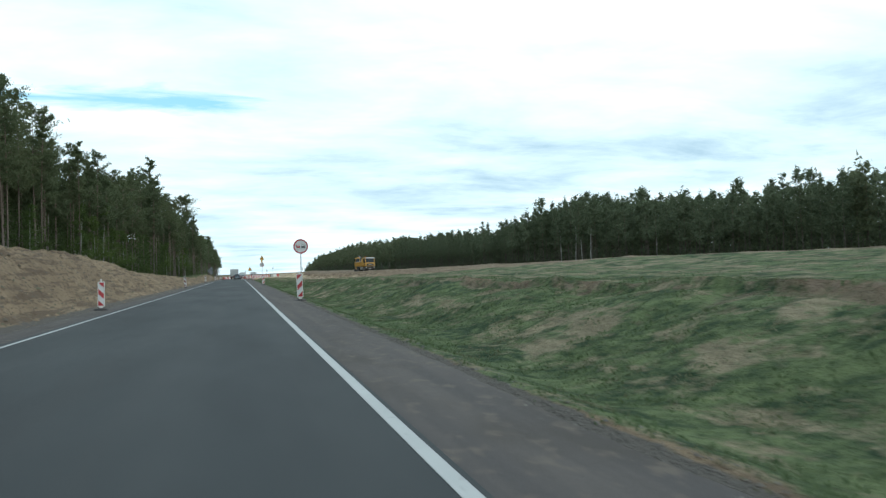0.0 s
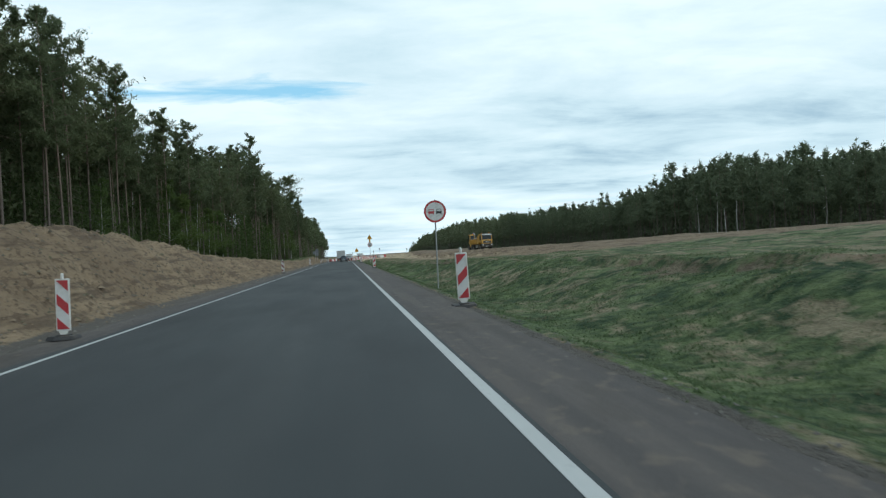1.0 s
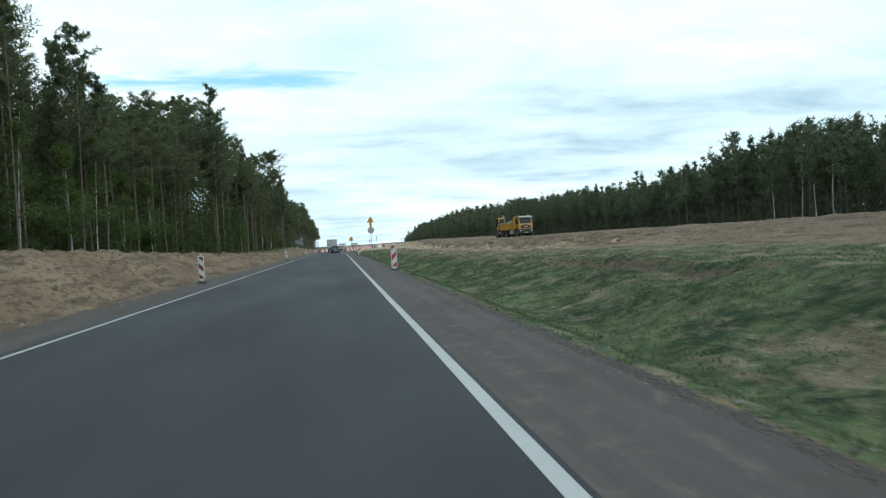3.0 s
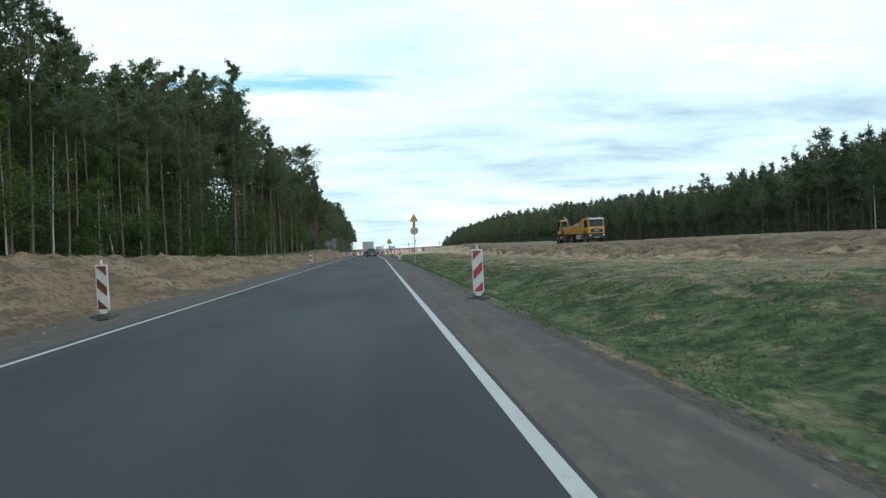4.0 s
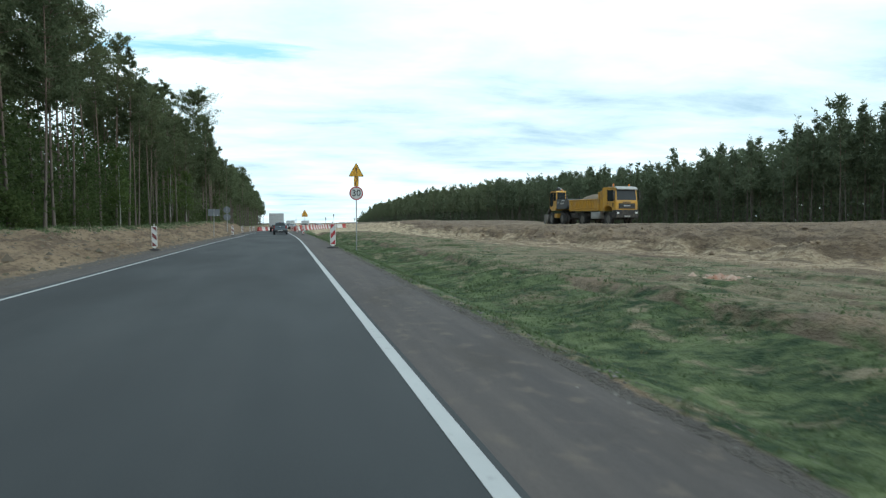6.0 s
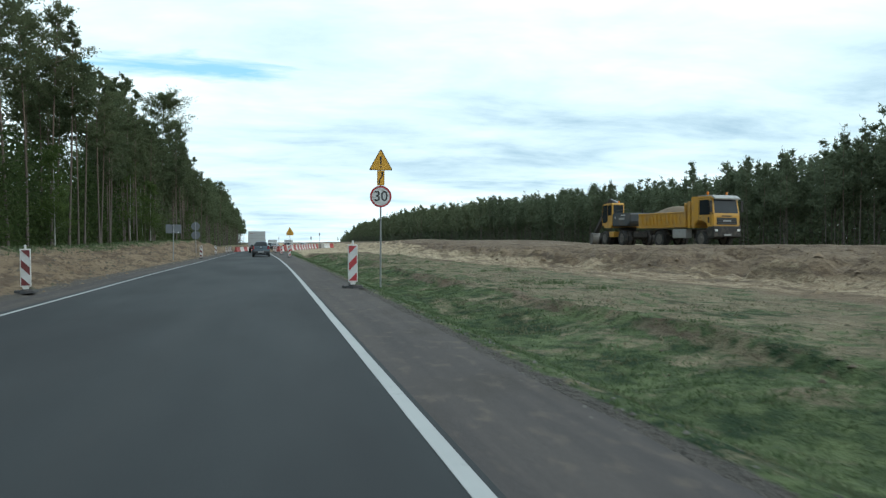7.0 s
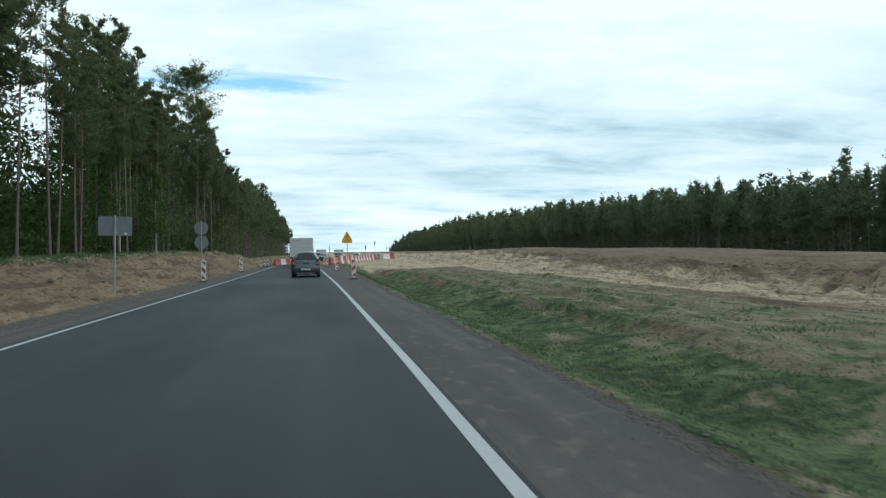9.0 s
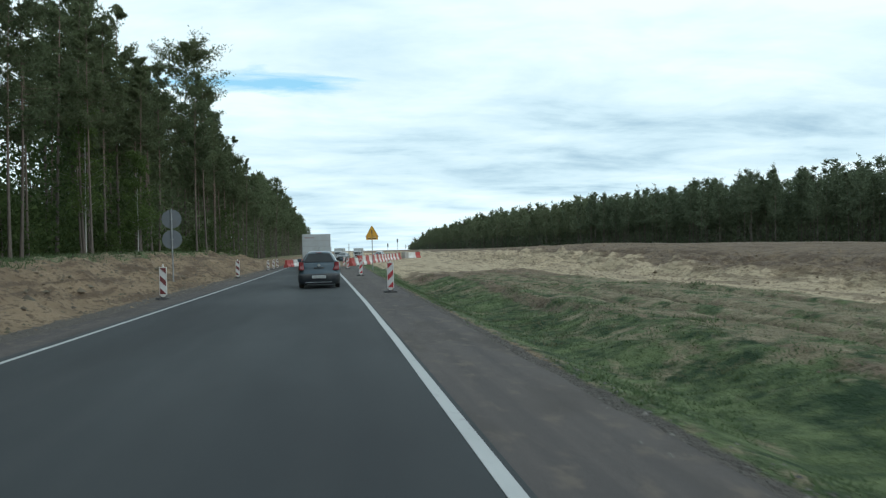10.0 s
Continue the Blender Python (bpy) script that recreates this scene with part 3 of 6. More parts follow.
strip("road_marking", XL - 0.04, XL + 0.04, -60, 420, 1.0, 0.004, 0.02, LINE, (0.004, 0.004), "white edge line painted on asphalt", "road marking")


# ---- trees ----
def tube_rings(points, radii, sides):
    """Vertices and quads of a tube along points."""
    points, radii = np.asarray(points, float), np.asarray(radii, float)
    a = np.linspace(0, 2 * np.pi, sides, endpoint=False)
    ways = np.gradient(points, axis=0)
    ways /= np.linalg.norm(ways, axis=1, keepdims=True) + 1e-9
    ref = np.where(np.abs(ways[:, 2:3]) > 0.9, [[1.0, 0, 0]], [[0, 0, 1.0]])
    u = np.cross(ref, ways)
    u /= np.linalg.norm(u, axis=1, keepdims=True) + 1e-9
    w = np.cross(ways, u)
    rings = points[:, None] + radii[:, None, None] * (np.cos(a)[None, :, None] * u[:, None] + np.sin(a)[None, :, None] * w[:, None])
    k = np.arange(len(points) - 1)[:, None] * sides
    i = np.arange(sides)[None]
    j = (i + 1) % sides
    q = np.stack([k + i, k + j, k + sides + j, k + sides + i], -1).reshape(-1, 4)
    return rings.reshape(-1, 3), q


def join(pieces):
    """Vertices and faces of several pieces in one."""
    verts, faces, base = [], [], 0
    for v, f in pieces:
        verts.append(v)
        faces.append(f + base)
        base += len(v)
    return np.concatenate(verts), np.concatenate(faces)


def sprays(r, centres, count, spread, length, width, lift=0.3, flat=0.55):
    """Small pointed sprays (one triangle each) in clumps round the centres."""
    n = len(centres)
    c = np.repeat(centres, count, 0) + r.normal(0, 1, (n * count, 3)) * np.repeat(spread, count)[:, None] * np.array([1, 1, flat])
    d = r.normal(0, 1, (n * count, 3)) + np.array([0, 0, lift])
    d /= np.linalg.norm(d, axis=1, keepdims=True)
    s = np.cross(d, r.normal(0, 1, (n * count, 3)))
    s /= np.linalg.norm(s, axis=1, keepdims=True) + 1e-9
    ln = length * r.uniform(0.6, 1.4, (n * count, 1))
    wd = width * r.uniform(0.6, 1.4, (n * count, 1))
    v = np.stack([c - s * wd, c + s * wd, c + d * ln], 1).reshape(-1, 3)
    return v, np.arange(len(v)).reshape(-1, 3)


def pine_parts(seed, height, crown_from, reach, limbs, clumps, count, size, sides=8, cone=0.0, twigs=True, slim=0.2, puff=0.15, flat=0.55):
    """Trunk and crown arrays of a pine: a bare tapered trunk and limbs with clumps of needles."""
    r = np.random.default_rng(seed)
    t = np.linspace(0, 1, 9)
    sway = r.normal(0, 0.16, 2)
    path = np.stack([sway[0] * np.sin(t * 3.0) + 0.35 * r.normal() * t**2, sway[1] * np.sin(t * 2.4) + 0.35 * r.normal() * t**2, t * height - 0.25], -1)
    base = 0.0047 * height + 0.020
    trunk = [tube_rings(path, base * (1 - 0.9 * t) * (1 + 0.35 * np.exp(-t * 40)), sides)]
    centres, spread = [], []
    for _ in range(limbs):
        low = r.random()
        low = (1 - cone) * low ** 0.85 + cone * (1 - (1 - low) ** 0.62)
        f = crown_from + (0.99 - crown_from) * low
        root = np.array([np.interp(f, t, path[:, k]) for k in range(3)])
        a = r.uniform(0, 2 * np.pi)
        rel = (f - crown_from) / (1 - crown_from)
        ln = reach * (0.30 + 0.75 * np.sin(np.pi * min(1, 0.18 + 0.80 * rel)) ** 0.8) * r.uniform(0.5, 1.25)
        ln = ln * (1 - cone) + cone * reach * (1.12 - 1.05 * rel) * r.uniform(0.6, 1.15)
        if rel > 0.85:
            ln *= 0.8
        rise = r.uniform(-0.1, 0.35) + 0.45 * rel
        s = np.linspace(0, 1, 4)
        limb = root + np.stack([np.cos(a) * ln * s, np.sin(a) * ln * s, ln * rise * s + 0.18 * ln * s**2], -1)
        if twigs:
            trunk.append(tube_rings(limb[[0, 2, 3]], np.array([0.022, 0.012, 0.005]) * height / 18, 3))
        for s_ in np.linspace(0.35, 1.0, clumps):
            centres.append([np.interp(s_, s, limb[:, k]) for k in range(3)])
            spread.append(puff * ln * (0.6 + 0.8 * r.random()) + 0.7 * puff)
    for f, wide in ((0.93, 0.22), (0.985, 0.16)):
        centres.append([np.interp(f, t, path[:, k]) for k in range(3)])
        spread.append(wide * (1.0 if twigs else 1.6))
    for _ in range(7 if twigs else 0):
        f = r.uniform(0.2, crown_from)
        root = np.array([np.interp(f, t, path[:, k]) for k in range(3)])
        a, ln = r.uniform(0, 2 * np.pi), r.uniform(0.4, 1.5)
        s = np.linspace(0, 1, 3)
        trunk.append(tube_rings(root + np.stack([np.cos(a) * ln * s, np.sin(a) * ln * s, -0.2 * ln * s], -1), [0.016, 0.011, 0.004], 3))
    return join(trunk), sprays(r, np.array(centres), count, np.array(spread), size, size * slim, 0.5, flat)


def broad_parts(seed, height, crown_from, reach, limbs, clumps, count, size, thick=0.009):
    """Trunk and crown arrays of a leafy young tree or bush."""
    r = np.random.default_rng(seed)
    t = np.linspace(0, 1, 9)
    path = np.stack([0.3 * r.normal() * t**2, 0.3 * r.normal() * t**2, t * height - 0.2], -1)
    trunk = [tube_rings(path, (thick * height + 0.012) * (1 - 0.92 * t), 6)]
    centres, spread = [], []
    for _ in range(limbs):
        f = crown_from + (0.97 - crown_from) * r.random()
        root = np.array([np.interp(f, t, path[:, k]) for k in range(3)])
        a = r.uniform(0, 2 * np.pi)
        rel = (f - crown_from) / (1 - crown_from)
        ln = reach * (1.05 - 0.75 * rel) * r.uniform(0.5, 1.2)
        s = np.linspace(0, 1, 4)
        limb = root + np.stack([np.cos(a) * ln * s, np.sin(a) * ln * s, ln * r.uniform(0.3, 0.9) * s - 0.25 * ln * s**2], -1)
        trunk.append(tube_rings(limb[[0, 2, 3]], np.array([0.009, 0.005, 0.002]) * max(1.0, height / 8), 3))
        for s_ in np.linspace(0.3, 1.0, clumps):
            centres.append([np.interp(s_, s, limb[:, k]) for k in range(3)])
            spread.append(0.20 * ln * (0.7 + 0.6 * r.random()) + 0.10)
    return join(trunk), sprays(r, np.array(centres), count, np.array(spread), size, size * 0.36, 0.1)


TREE_MESHES = {}


def tree_meshes(kind, parts, bark, leaf):
    (tv, tf), (cv, cf) = parts
    out = []
    for name, v, f, material in (("trunk", tv, tf, bark), ("crown", cv, cf, leaf)):
        ob = tri_mesh(name, v, f, material)
        if name == "trunk":
            ob.data.polygons.foreach_set("use_smooth", [True] * len(ob.data.polygons))
        out.append(ob.data)
        bpy.data.objects.remove(ob)
    TREE_MESHES[kind] = out


def plant(kind, name, x, y, scale, turn, label, category, group, lean=0.0):
    """A tree of its own on the ground at x, y: a trunk and a crown under an empty."""
    z = float(land(np.array([x]), np.array([y]))[0])
    ob = empty(name, pose(x, y, z, lean, 0, turn) @ Matrix.Diagonal((scale, scale, scale, 1)), label, category, group)
    for part_name, me in zip(("trunk", "crown"), TREE_MESHES[kind]):
        child = new(part_name, me)
        child.parent = ob
    return ob


PINES = 6
for k in range(PINES):
    tree_meshes(("pine", k), pine_parts(100 + k, 20.0, (0.48, 0.54, 0.44, 0.56, 0.42, 0.6)[k], (2.2, 1.9, 2.4, 1.85, 2.1, 2.5)[k], (46, 42, 50, 40, 52, 40)[k], 5, 21, 0.27, 6, (0.45, 0.6, 0.3, 0.7, 0.5, 0.15)[k], slim=0.22, puff=0.078, flat=0.6), BARK, NEEDLES)
    tree_meshes(("rear", k), pine_parts(140 + k, 20.0, (0.45, 0.5, 0.4, 0.48, 0.36, 0.5)[k], (2.3, 2.0, 2.5, 1.9, 2.2, 2.6)[k], 40, 4, 13, 0.40, 5, (0.35, 0.55, 0.15, 0.7, 0.45, 0.0)[k], False), BARK, NEEDLES)
tree_meshes(("pine", PINES), pine_parts(180, 20.0, 0.58, 3.3, 62, 6, 40, 0.22, 8, 0.0, slim=0.22, puff=0.075, flat=0.5), BARK, NEEDLES)
tree_meshes(("birch", 0), broad_parts(301, 11.0, 0.30, 1.7, 38, 4, 28, 0.14, 0.005), BIRCH, BRIGHT_LEAVES)
tree_meshes(("birch", 1), broad_parts(302, 8.0, 0.2, 1.5, 36, 4, 28, 0.14, 0.005), BIRCH, BRIGHT_LEAVES)
for k in range(3):
    tree_meshes(("bush", k), broad_parts(310 + k, (3.2, 4.6, 2.2)[k], 0.05, (1.5, 1.7, 1.2)[k], 26, 4, 13, 0.14), BARK, LEAVES)


def edge_x(y):
    """The forest's edge on the far side of the spoil heap."""
    return np.interp(y, [30, 75, 131, 180, 230, 500], [-20.5, -20.0, -17.3, -15.5, -14.0, -13.5])


def top_left(y):
    """The tops' height above the road along the forest's edge."""
    return np.interp(y, [40, 60, 71, 76, 86, 91, 98, 104, 108, 113, 120, 127, 135, 141, 149, 156, 163, 171, 177, 183, 190, 200, 208, 213, 217, 226, 250, 257, 268, 288, 315, 330, 345, 367, 388, 430, 480], [17.5, 17.4, 18.0, 17.5, 17.4, 16.9, 17.5, 17.8, 17.3, 16.4, 16.7, 17.8, 21, 22.5, 23.3, 23.5, 22.5, 21.2, 20.8, 19.4, 19, 19.6, 21.3, 23.4, 24.3, 23.5, 23.5, 21.6, 21, 22.4, 24, 23, 23, 25, 23.7, 22.5, 20])


tr = np.random.default_rng(21)
PINE_LABEL = ("tall pine with a bare trunk at the forest's edge", "tree", "pines beside the road")
# front rows, tree by tree
for row, (gap, back) in enumerate(((2.9, 0.0), (2.7, 3.2), (3.0, 6.6))):
    y = 40.0 + 1.1 * row
    while y < (262 if row < 2 else 215):
        x = edge_x(y) - back + tr.normal(0, 0.9)
        thin = 157 < y < 202 and row == 2 or (165 < y < 173 or 184 < y < 198) and row == 1
        if not thin:
            h = ((top_left(y) - 1.2) * (abs(edge_x(y)) + 0.4) / 17.4 + 0.2 + tr.normal(0, 0.5)) * tr.uniform(0.84, 0.98) - 0.3 * row
            k = int(tr.integers(PINES)) if not 156 < y < 184 else (3, 5)[int(tr.integers(2))]
            plant(("pine" if row < 2 else "rear", k), "pine_tree", x, y, h / 20.0, tr.uniform(0, 360), *PINE_LABEL, lean=tr.normal(0, 0.8))
        y += gap * tr.uniform(0.6, 1.4)
for x, y, h, k in ((-16.8, 235.5, 25.6, 6), (-15.6, 244.0, 22.5, 2), (-19.6, 61.0, 19.5, 1), (-17.2, 157.0, 25.0, 2), (-17.0, 196.8, 19.6, 3), (-16.2, 200.6, 20.2, 2), (-19.2, 201.4, 21.0, 4), (-17.4, 204.2, 20.4, 0), (-16.3, 207.6, 20.2, 4), (-19.4, 207.2, 21.4, 2), (-18.2, 210.8, 20.8, 1)):
    plant(("pine", k), "pine_tree", x, y, h / 20.0, 40 * k, *PINE_LABEL)
# leafy undergrowth and young birches along the edge
for y, n in ((52, 3), (64, 3), (75, 4), (84, 5), (92, 6), (100, 7), (108, 7), (116, 6), (126, 5), (140, 4), (158, 4), (172, 4), (188, 5), (205, 5), (222, 4), (240, 4)):
    for _ in range(n):
        yy = y + tr.uniform(-5, 5)
        x = edge_x(yy) + tr.uniform(-5.0, 1.0)
        plant(("bush", int(tr.integers(3))), "bush", x, yy, tr.uniform(0.8, 1.5), tr.uniform(0, 360), "fresh green leafy bush below the pines", "bush", "bushes at the forest's edge")
for y, k, s in ((94, 0, 0.9), (101, 1, 1.1), (106, 0, 1.0), (112, 1, 1.0), (118, 1, 1.0), (76, 0, 0.7), (168, 1, 1.0), (195, 0, 0.9), (203, 1, 1.0)):
    plant(("birch", k), "birch_tree", edge_x(y) + tr.uniform(0.0, 1.6), y, s, tr.uniform(0, 360), "slender young birch with a pale trunk and light green leaves", "tree", "birches at the forest's edge")


def woods(name, places, seed, label, makers, bark, leaf):
    """Far woods: many simple trees in two meshes, trunks and crowns."""
    r = np.random.default_rng(seed)
    trunks, crowns = [], []
    for x, y, h in places:
        (tv, tf), (cv, cf) = makers[int(r.integers(len(makers)))]
        a = r.uniform(0, 2 * np.pi)
        s = h / 20.0
        turn = np.array([[np.cos(a), -np.sin(a), 0], [np.sin(a), np.cos(a), 0], [0, 0, 1]])
        z = float(land(np.array([x]), np.array([y]))[0])
        for out, v, f in ((trunks, tv, tf), (crowns, cv, cf)):
            out.append(((v * s) @ turn.T + (x, y, z), f))
    root = empty(name, pose(0, 0, 0), label, "forest", kind="stuff")
    for part_name, pieces, material in (("trunks", trunks, bark), ("crowns", crowns, leaf)):
        ob = tri_mesh(part_name, *join(pieces), material)
        ob.parent = root
        ob["kind"] = "stuff"
    return root


CONES = (0.3, 0.6, 0.15, 0.8)
SIMPLE = [pine_parts(400 + k, 20.0, (0.42, 0.5, 0.36, 0.46)[k], (2.3, 2.0, 2.5, 2.1)[k], 26, 3, 10, 0.65, 4, CONES[k], False, 0.24, 0.13, 0.8) for k in range(4)]
REMOTE = [pine_parts(440 + k, 20.0, (0.36, 0.42, 0.3, 0.4)[k], (2.4, 2.1, 2.5, 2.1)[k], 22, 3, 6, 0.95, 3, CONES[k], False, 0.26, 0.16, 0.9) for k in range(4)]
SMALL = [pine_parts(420 + k, 20.0, (0.40, 0.46, 0.34, 0.44, 0.5)[k], (2.5, 2.3, 2.7, 2.2, 2.6)[k], (44, 42, 44, 40, 44)[k], 3, 9, 0.57, 4, (0.75, 0.9, 0.6, 1.0, 0.45)[k], False, 0.22, 0.10, 0.8) for k in range(5)]


def left_height(y):
    return (top_left(y) - 1.2) * (abs(edge_x(y)) + 0.4) / 17.4


edge_places, deep_places = [], []
y = 36.0
while y < 520:
    for back in ((10.5, 16) if not 150 < y < 250 else (10.5,) if not 162 < y < 236 else ()):
        x = edge_x(y) - back + tr.normal(0, 1.2)
        deep_places.append((x, y + tr.normal(0, 1.2), left_height(y) * tr.uniform(0.82, 0.96)))
    if y > 262:
        for back in (0.0, 3.0, 6.5):
            edge_places.append((edge_x(y) - back + tr.normal(0, 0.8), y + tr.normal(0, 1), left_height(y) * tr.uniform(0.82, 0.98)))
    y += 3.9
for y in np.arange(-56, 36, 5.0):
    for back in (0.5, 5, 10, 15):
        deep_places.append((-20.5 - back + tr.normal(0, 1.0), y + tr.normal(0, 1.2), 17 * tr.uniform(0.85, 1.0)))
woods("woods", edge_places, 5, "pine forest along the far end of the road", SIMPLE, BARK, NEEDLES)
woods("woods", deep_places, 7, "dense dark pine forest behind the road bank", REMOTE, BARK, NEEDLES)


def top_right(y):
    return np.interp(y, [60, 103, 130, 152, 165, 180, 195, 205, 222, 235, 250, 265, 290, 320, 345, 378, 420, 450, 530, 600, 650, 800, 860, 920, 990], [15, 14.5, 16.5, 17.9, 19.5, 20, 19.3, 17.8, 17.4, 16.6, 14.6, 16, 16.5, 17, 18, 19, 18.5, 19, 19.8, 21, 19.5, 18, 14, 10, 4.5])


near_places, far_places = [], []
y = 84.0
while y < 985:
    for row in range(4):
        x = 86 + row * 3.8 + tr.normal(0, 1.7)
        rise = tr.uniform(0.80, 0.95) if tr.random() < 0.8 else tr.uniform(0.95, 1.03)
        (near_places if y < 380 else far_places).append((x, y + tr.normal(0, 1.6), (1.04 * top_right(y) + 0.9) * rise))
    y += 2.8 if y < 380 else 4.4
for y in np.arange(-56, 84, 6.0):
    for row in range(2):
        far_places.append((86 + row * 4.5 + tr.normal(0, 1.5), y + tr.normal(0, 1.5), 17 * tr.uniform(0.75, 1.02)))
woods("woods", near_places, 6, "dense pine forest along the far side of the field", SMALL, BARK, HAZY_NEEDLES)
woods("woods", far_places, 8, "hazy pine forest far behind the field", REMOTE, BARK, HAZY_NEEDLES)


def thicket(name, x0, x1, y0, y1, z1, count, size, seed, material, label, low=1.6):
    """Shrubs and shade-grown boughs inside a forest, as one mass of leaves."""
    r = np.random.default_rng(seed)
    c = np.stack([r.uniform(x0, x1, count), r.uniform(y0, y1, count), np.zeros(count)], -1)
    c[:, 2] = land(c[:, 0], c[:, 1]) + (z1(c[:, 1]) if callable(z1) else z1) * r.random(count) ** low
    v, f = sprays(r, c, 1, np.full(count, 0.3), size, size * (0.45 if size > 1 else 0.28))
    ob = tri_mesh(name, v, f, material)
    return tagged(ob, label, "undergrowth", kind="stuff")


thicket("undergrowth", 97, 112, 60, 820, 13.0, 28000, 1.4, 31, HAZY_NEEDLES, "dark undergrowth inside the far pine forest", 1.0)
thicket("undergrowth", -52, -36, 30, 190, 15.0, 24000, 1.4, 32, NEEDLES, "dark undergrowth deep inside the pine forest", 1.0)
thicket("undergrowth", 104, 128, 60, 820, 9.0, 30000, 1.6, 41, HAZY_NEEDLES, "dark undergrowth inside the far pine forest", 1.0)
thicket("undergrowth", -40, -29, 148, 192, 12.5, 26000, 0.62, 44, NEEDLES, "shaded boughs of young spruces between the pines", 1.0)
thicket("undergrowth", -46, -30, 192, 214, 12.5, 10000, 0.75, 45, NEEDLES, "shaded boughs of young spruces between the pines", 1.0)
thicket("undergrowth", -24, -18.5, 183, 206, 3.8, 9000, 0.28, 50, LEAVES, "green shrubs between the pines", 1.0)
thicket("undergrowth", -46, -30, 212, 265, 8.5, 16000, 0.7, 51, NEEDLES, "dark undergrowth deep inside the pine forest", 1.0)
thicket("undergrowth", -27, -22, 216, 262, 14.0, 17000, 0.5, 52, NEEDLES, "shaded boughs of young spruces between the pines", 1.0)
thicket("undergrowth", -29, -25, 162, 181, 17.0, 9000, 0.5, 53, NEEDLES, "shaded boughs of young spruces between the pines", 1.0)
thicket("undergrowth", -24, -20, 181, 193, 16.0, 6000, 0.45, 54, NEEDLES, "shaded boughs of young spruces between the pines", 1.0)
thicket("undergrowth", -46, -26, 268, 335, 14.0, 18000, 0.8, 49, NEEDLES, "shaded boughs of young spruces between the pines", 1.0)
thicket("undergrowth", -21, -13.6, 212, 500, 9.5, 26000, 0.5, 46, NEEDLES, "dark young spruces below the far pines", 1.1)
thicket("undergrowth", -20.5, -15.8, 128, 215, 8.5, 18000, 0.36, 47, LEAVES, "green young birches and shrubs between the pines", 1.3)
thicket("undergrowth", -66, -34, 186, 310, 4.5, 18000, 0.9, 40, NEEDLES, "dark undergrowth deep inside the pine forest", 1.0)
thicket("undergrowth", -46, -15, 262, 520, 5.0, 26000, 0.8, 33, NEEDLES, "dark undergrowth below the far pines")
thicket("undergrowth", -30, -19.5, 70, 135, 7.5, 36000, 0.24, 42, LEAVES, "green young birches and shrubs between the pines", 1.1)
thicket("undergrowth", -46, -30, 140, 200, 3.5, 9000, 0.8, 43, NEEDLES, "dark undergrowth deep inside the pine forest", 1.0)
thicket("undergrowth", -31, -20.5, 40, 150, 2.8, 26000, 0.26, 34, LEAVES, "low green undergrowth between the pines")
thicket("undergrowth", -34, -22, 40, 152, 14.0, 44000, 0.50, 36, NEEDLES, "shaded boughs of young spruces between the pines", 1.1)
thicket("undergrowth", 87.5, 99, 60, 420, lambda y: 0.90 * top_right(y), 80000, 0.69, 37, HAZY_NEEDLES, "dark young spruces at the far forest's edge", 0.72)
thicket("undergrowth", 87, 99, 415, 985, lambda y: 0.82 * top_right(y), 38000, 1.1, 48, HAZY_NEEDLES, "dark young spruces at the far forest's edge", 0.9)
thicket("undergrowth", 86, 90, 60, 420, 2.6, 4000, 0.4, 38, LEAVES, "green bushes at the far forest's edge")
thicket("undergrowth", -25, -16, 150, 262, 3.2, 26000, 0.30, 35, LEAVES, "low green undergrowth between the pines")
thicket("undergrowth", -27, -18, 212, 262, 11.0, 14000, 0.45, 39, NEEDLES, "shaded boughs of young spruces between the pines")


# ---- grass, clods and gravel ----
def tufts(name, x0, x1, y0, y1, count, tall, seed, material, label, keep, per=7, wide=0.11):
    """Blades of grass, one triangle each, standing in small bunches where keep() allows."""
    r = np.random.default_rng(seed)
    bx, by = r.uniform(x0, x1, count), r.uniform(y0, y1, count)
    ok = r.random(count) < keep(bx, by) * np.where(bx > 0, 1 - bare_soil(bx, by), 1)
    bx, by = bx[ok], by[ok]
    x = np.repeat(bx, per) + r.normal(0, wide, len(bx) * per)
    y = np.repeat(by, per) + r.normal(0, wide, len(bx) * per)
    h = np.repeat(tall * r.uniform(0.5, 1.3, len(bx)), per) * r.uniform(0.6, 1.2, len(x))
    a = r.uniform(0, 2 * np.pi, len(x))
    lean = r.uniform(0.4, 1.3, len(x)) * h
    b = a + np.pi / 2 + r.normal(0, 0.4, len(x))
    w = r.uniform(0.009, 0.022, len(x))
    z = land(x, y) - 0.02
    root_a = np.stack([x - np.cos(b) * w, y - np.sin(b) * w, z], -1)
    root_b = np.stack([x + np.cos(b) * w, y + np.sin(b) * w, z], -1)
    tip = np.stack([x + np.cos(a) * lean, y + np.sin(a) * lean, z + h], -1)
    v = np.stack([root_a, root_b, tip], 1).reshape(-1, 3)
    return tagged(tri_mesh(name, v, np.arange(len(v)).reshape(-1, 3), material), label, "grass", kind="stuff")


def tussocks(x, y):
    """Where grass stands in clumps, 0 to 1."""
    return ease(value_noise(x * 1.1, y * 0.9, 1.3, 4), -0.5, 0.15)


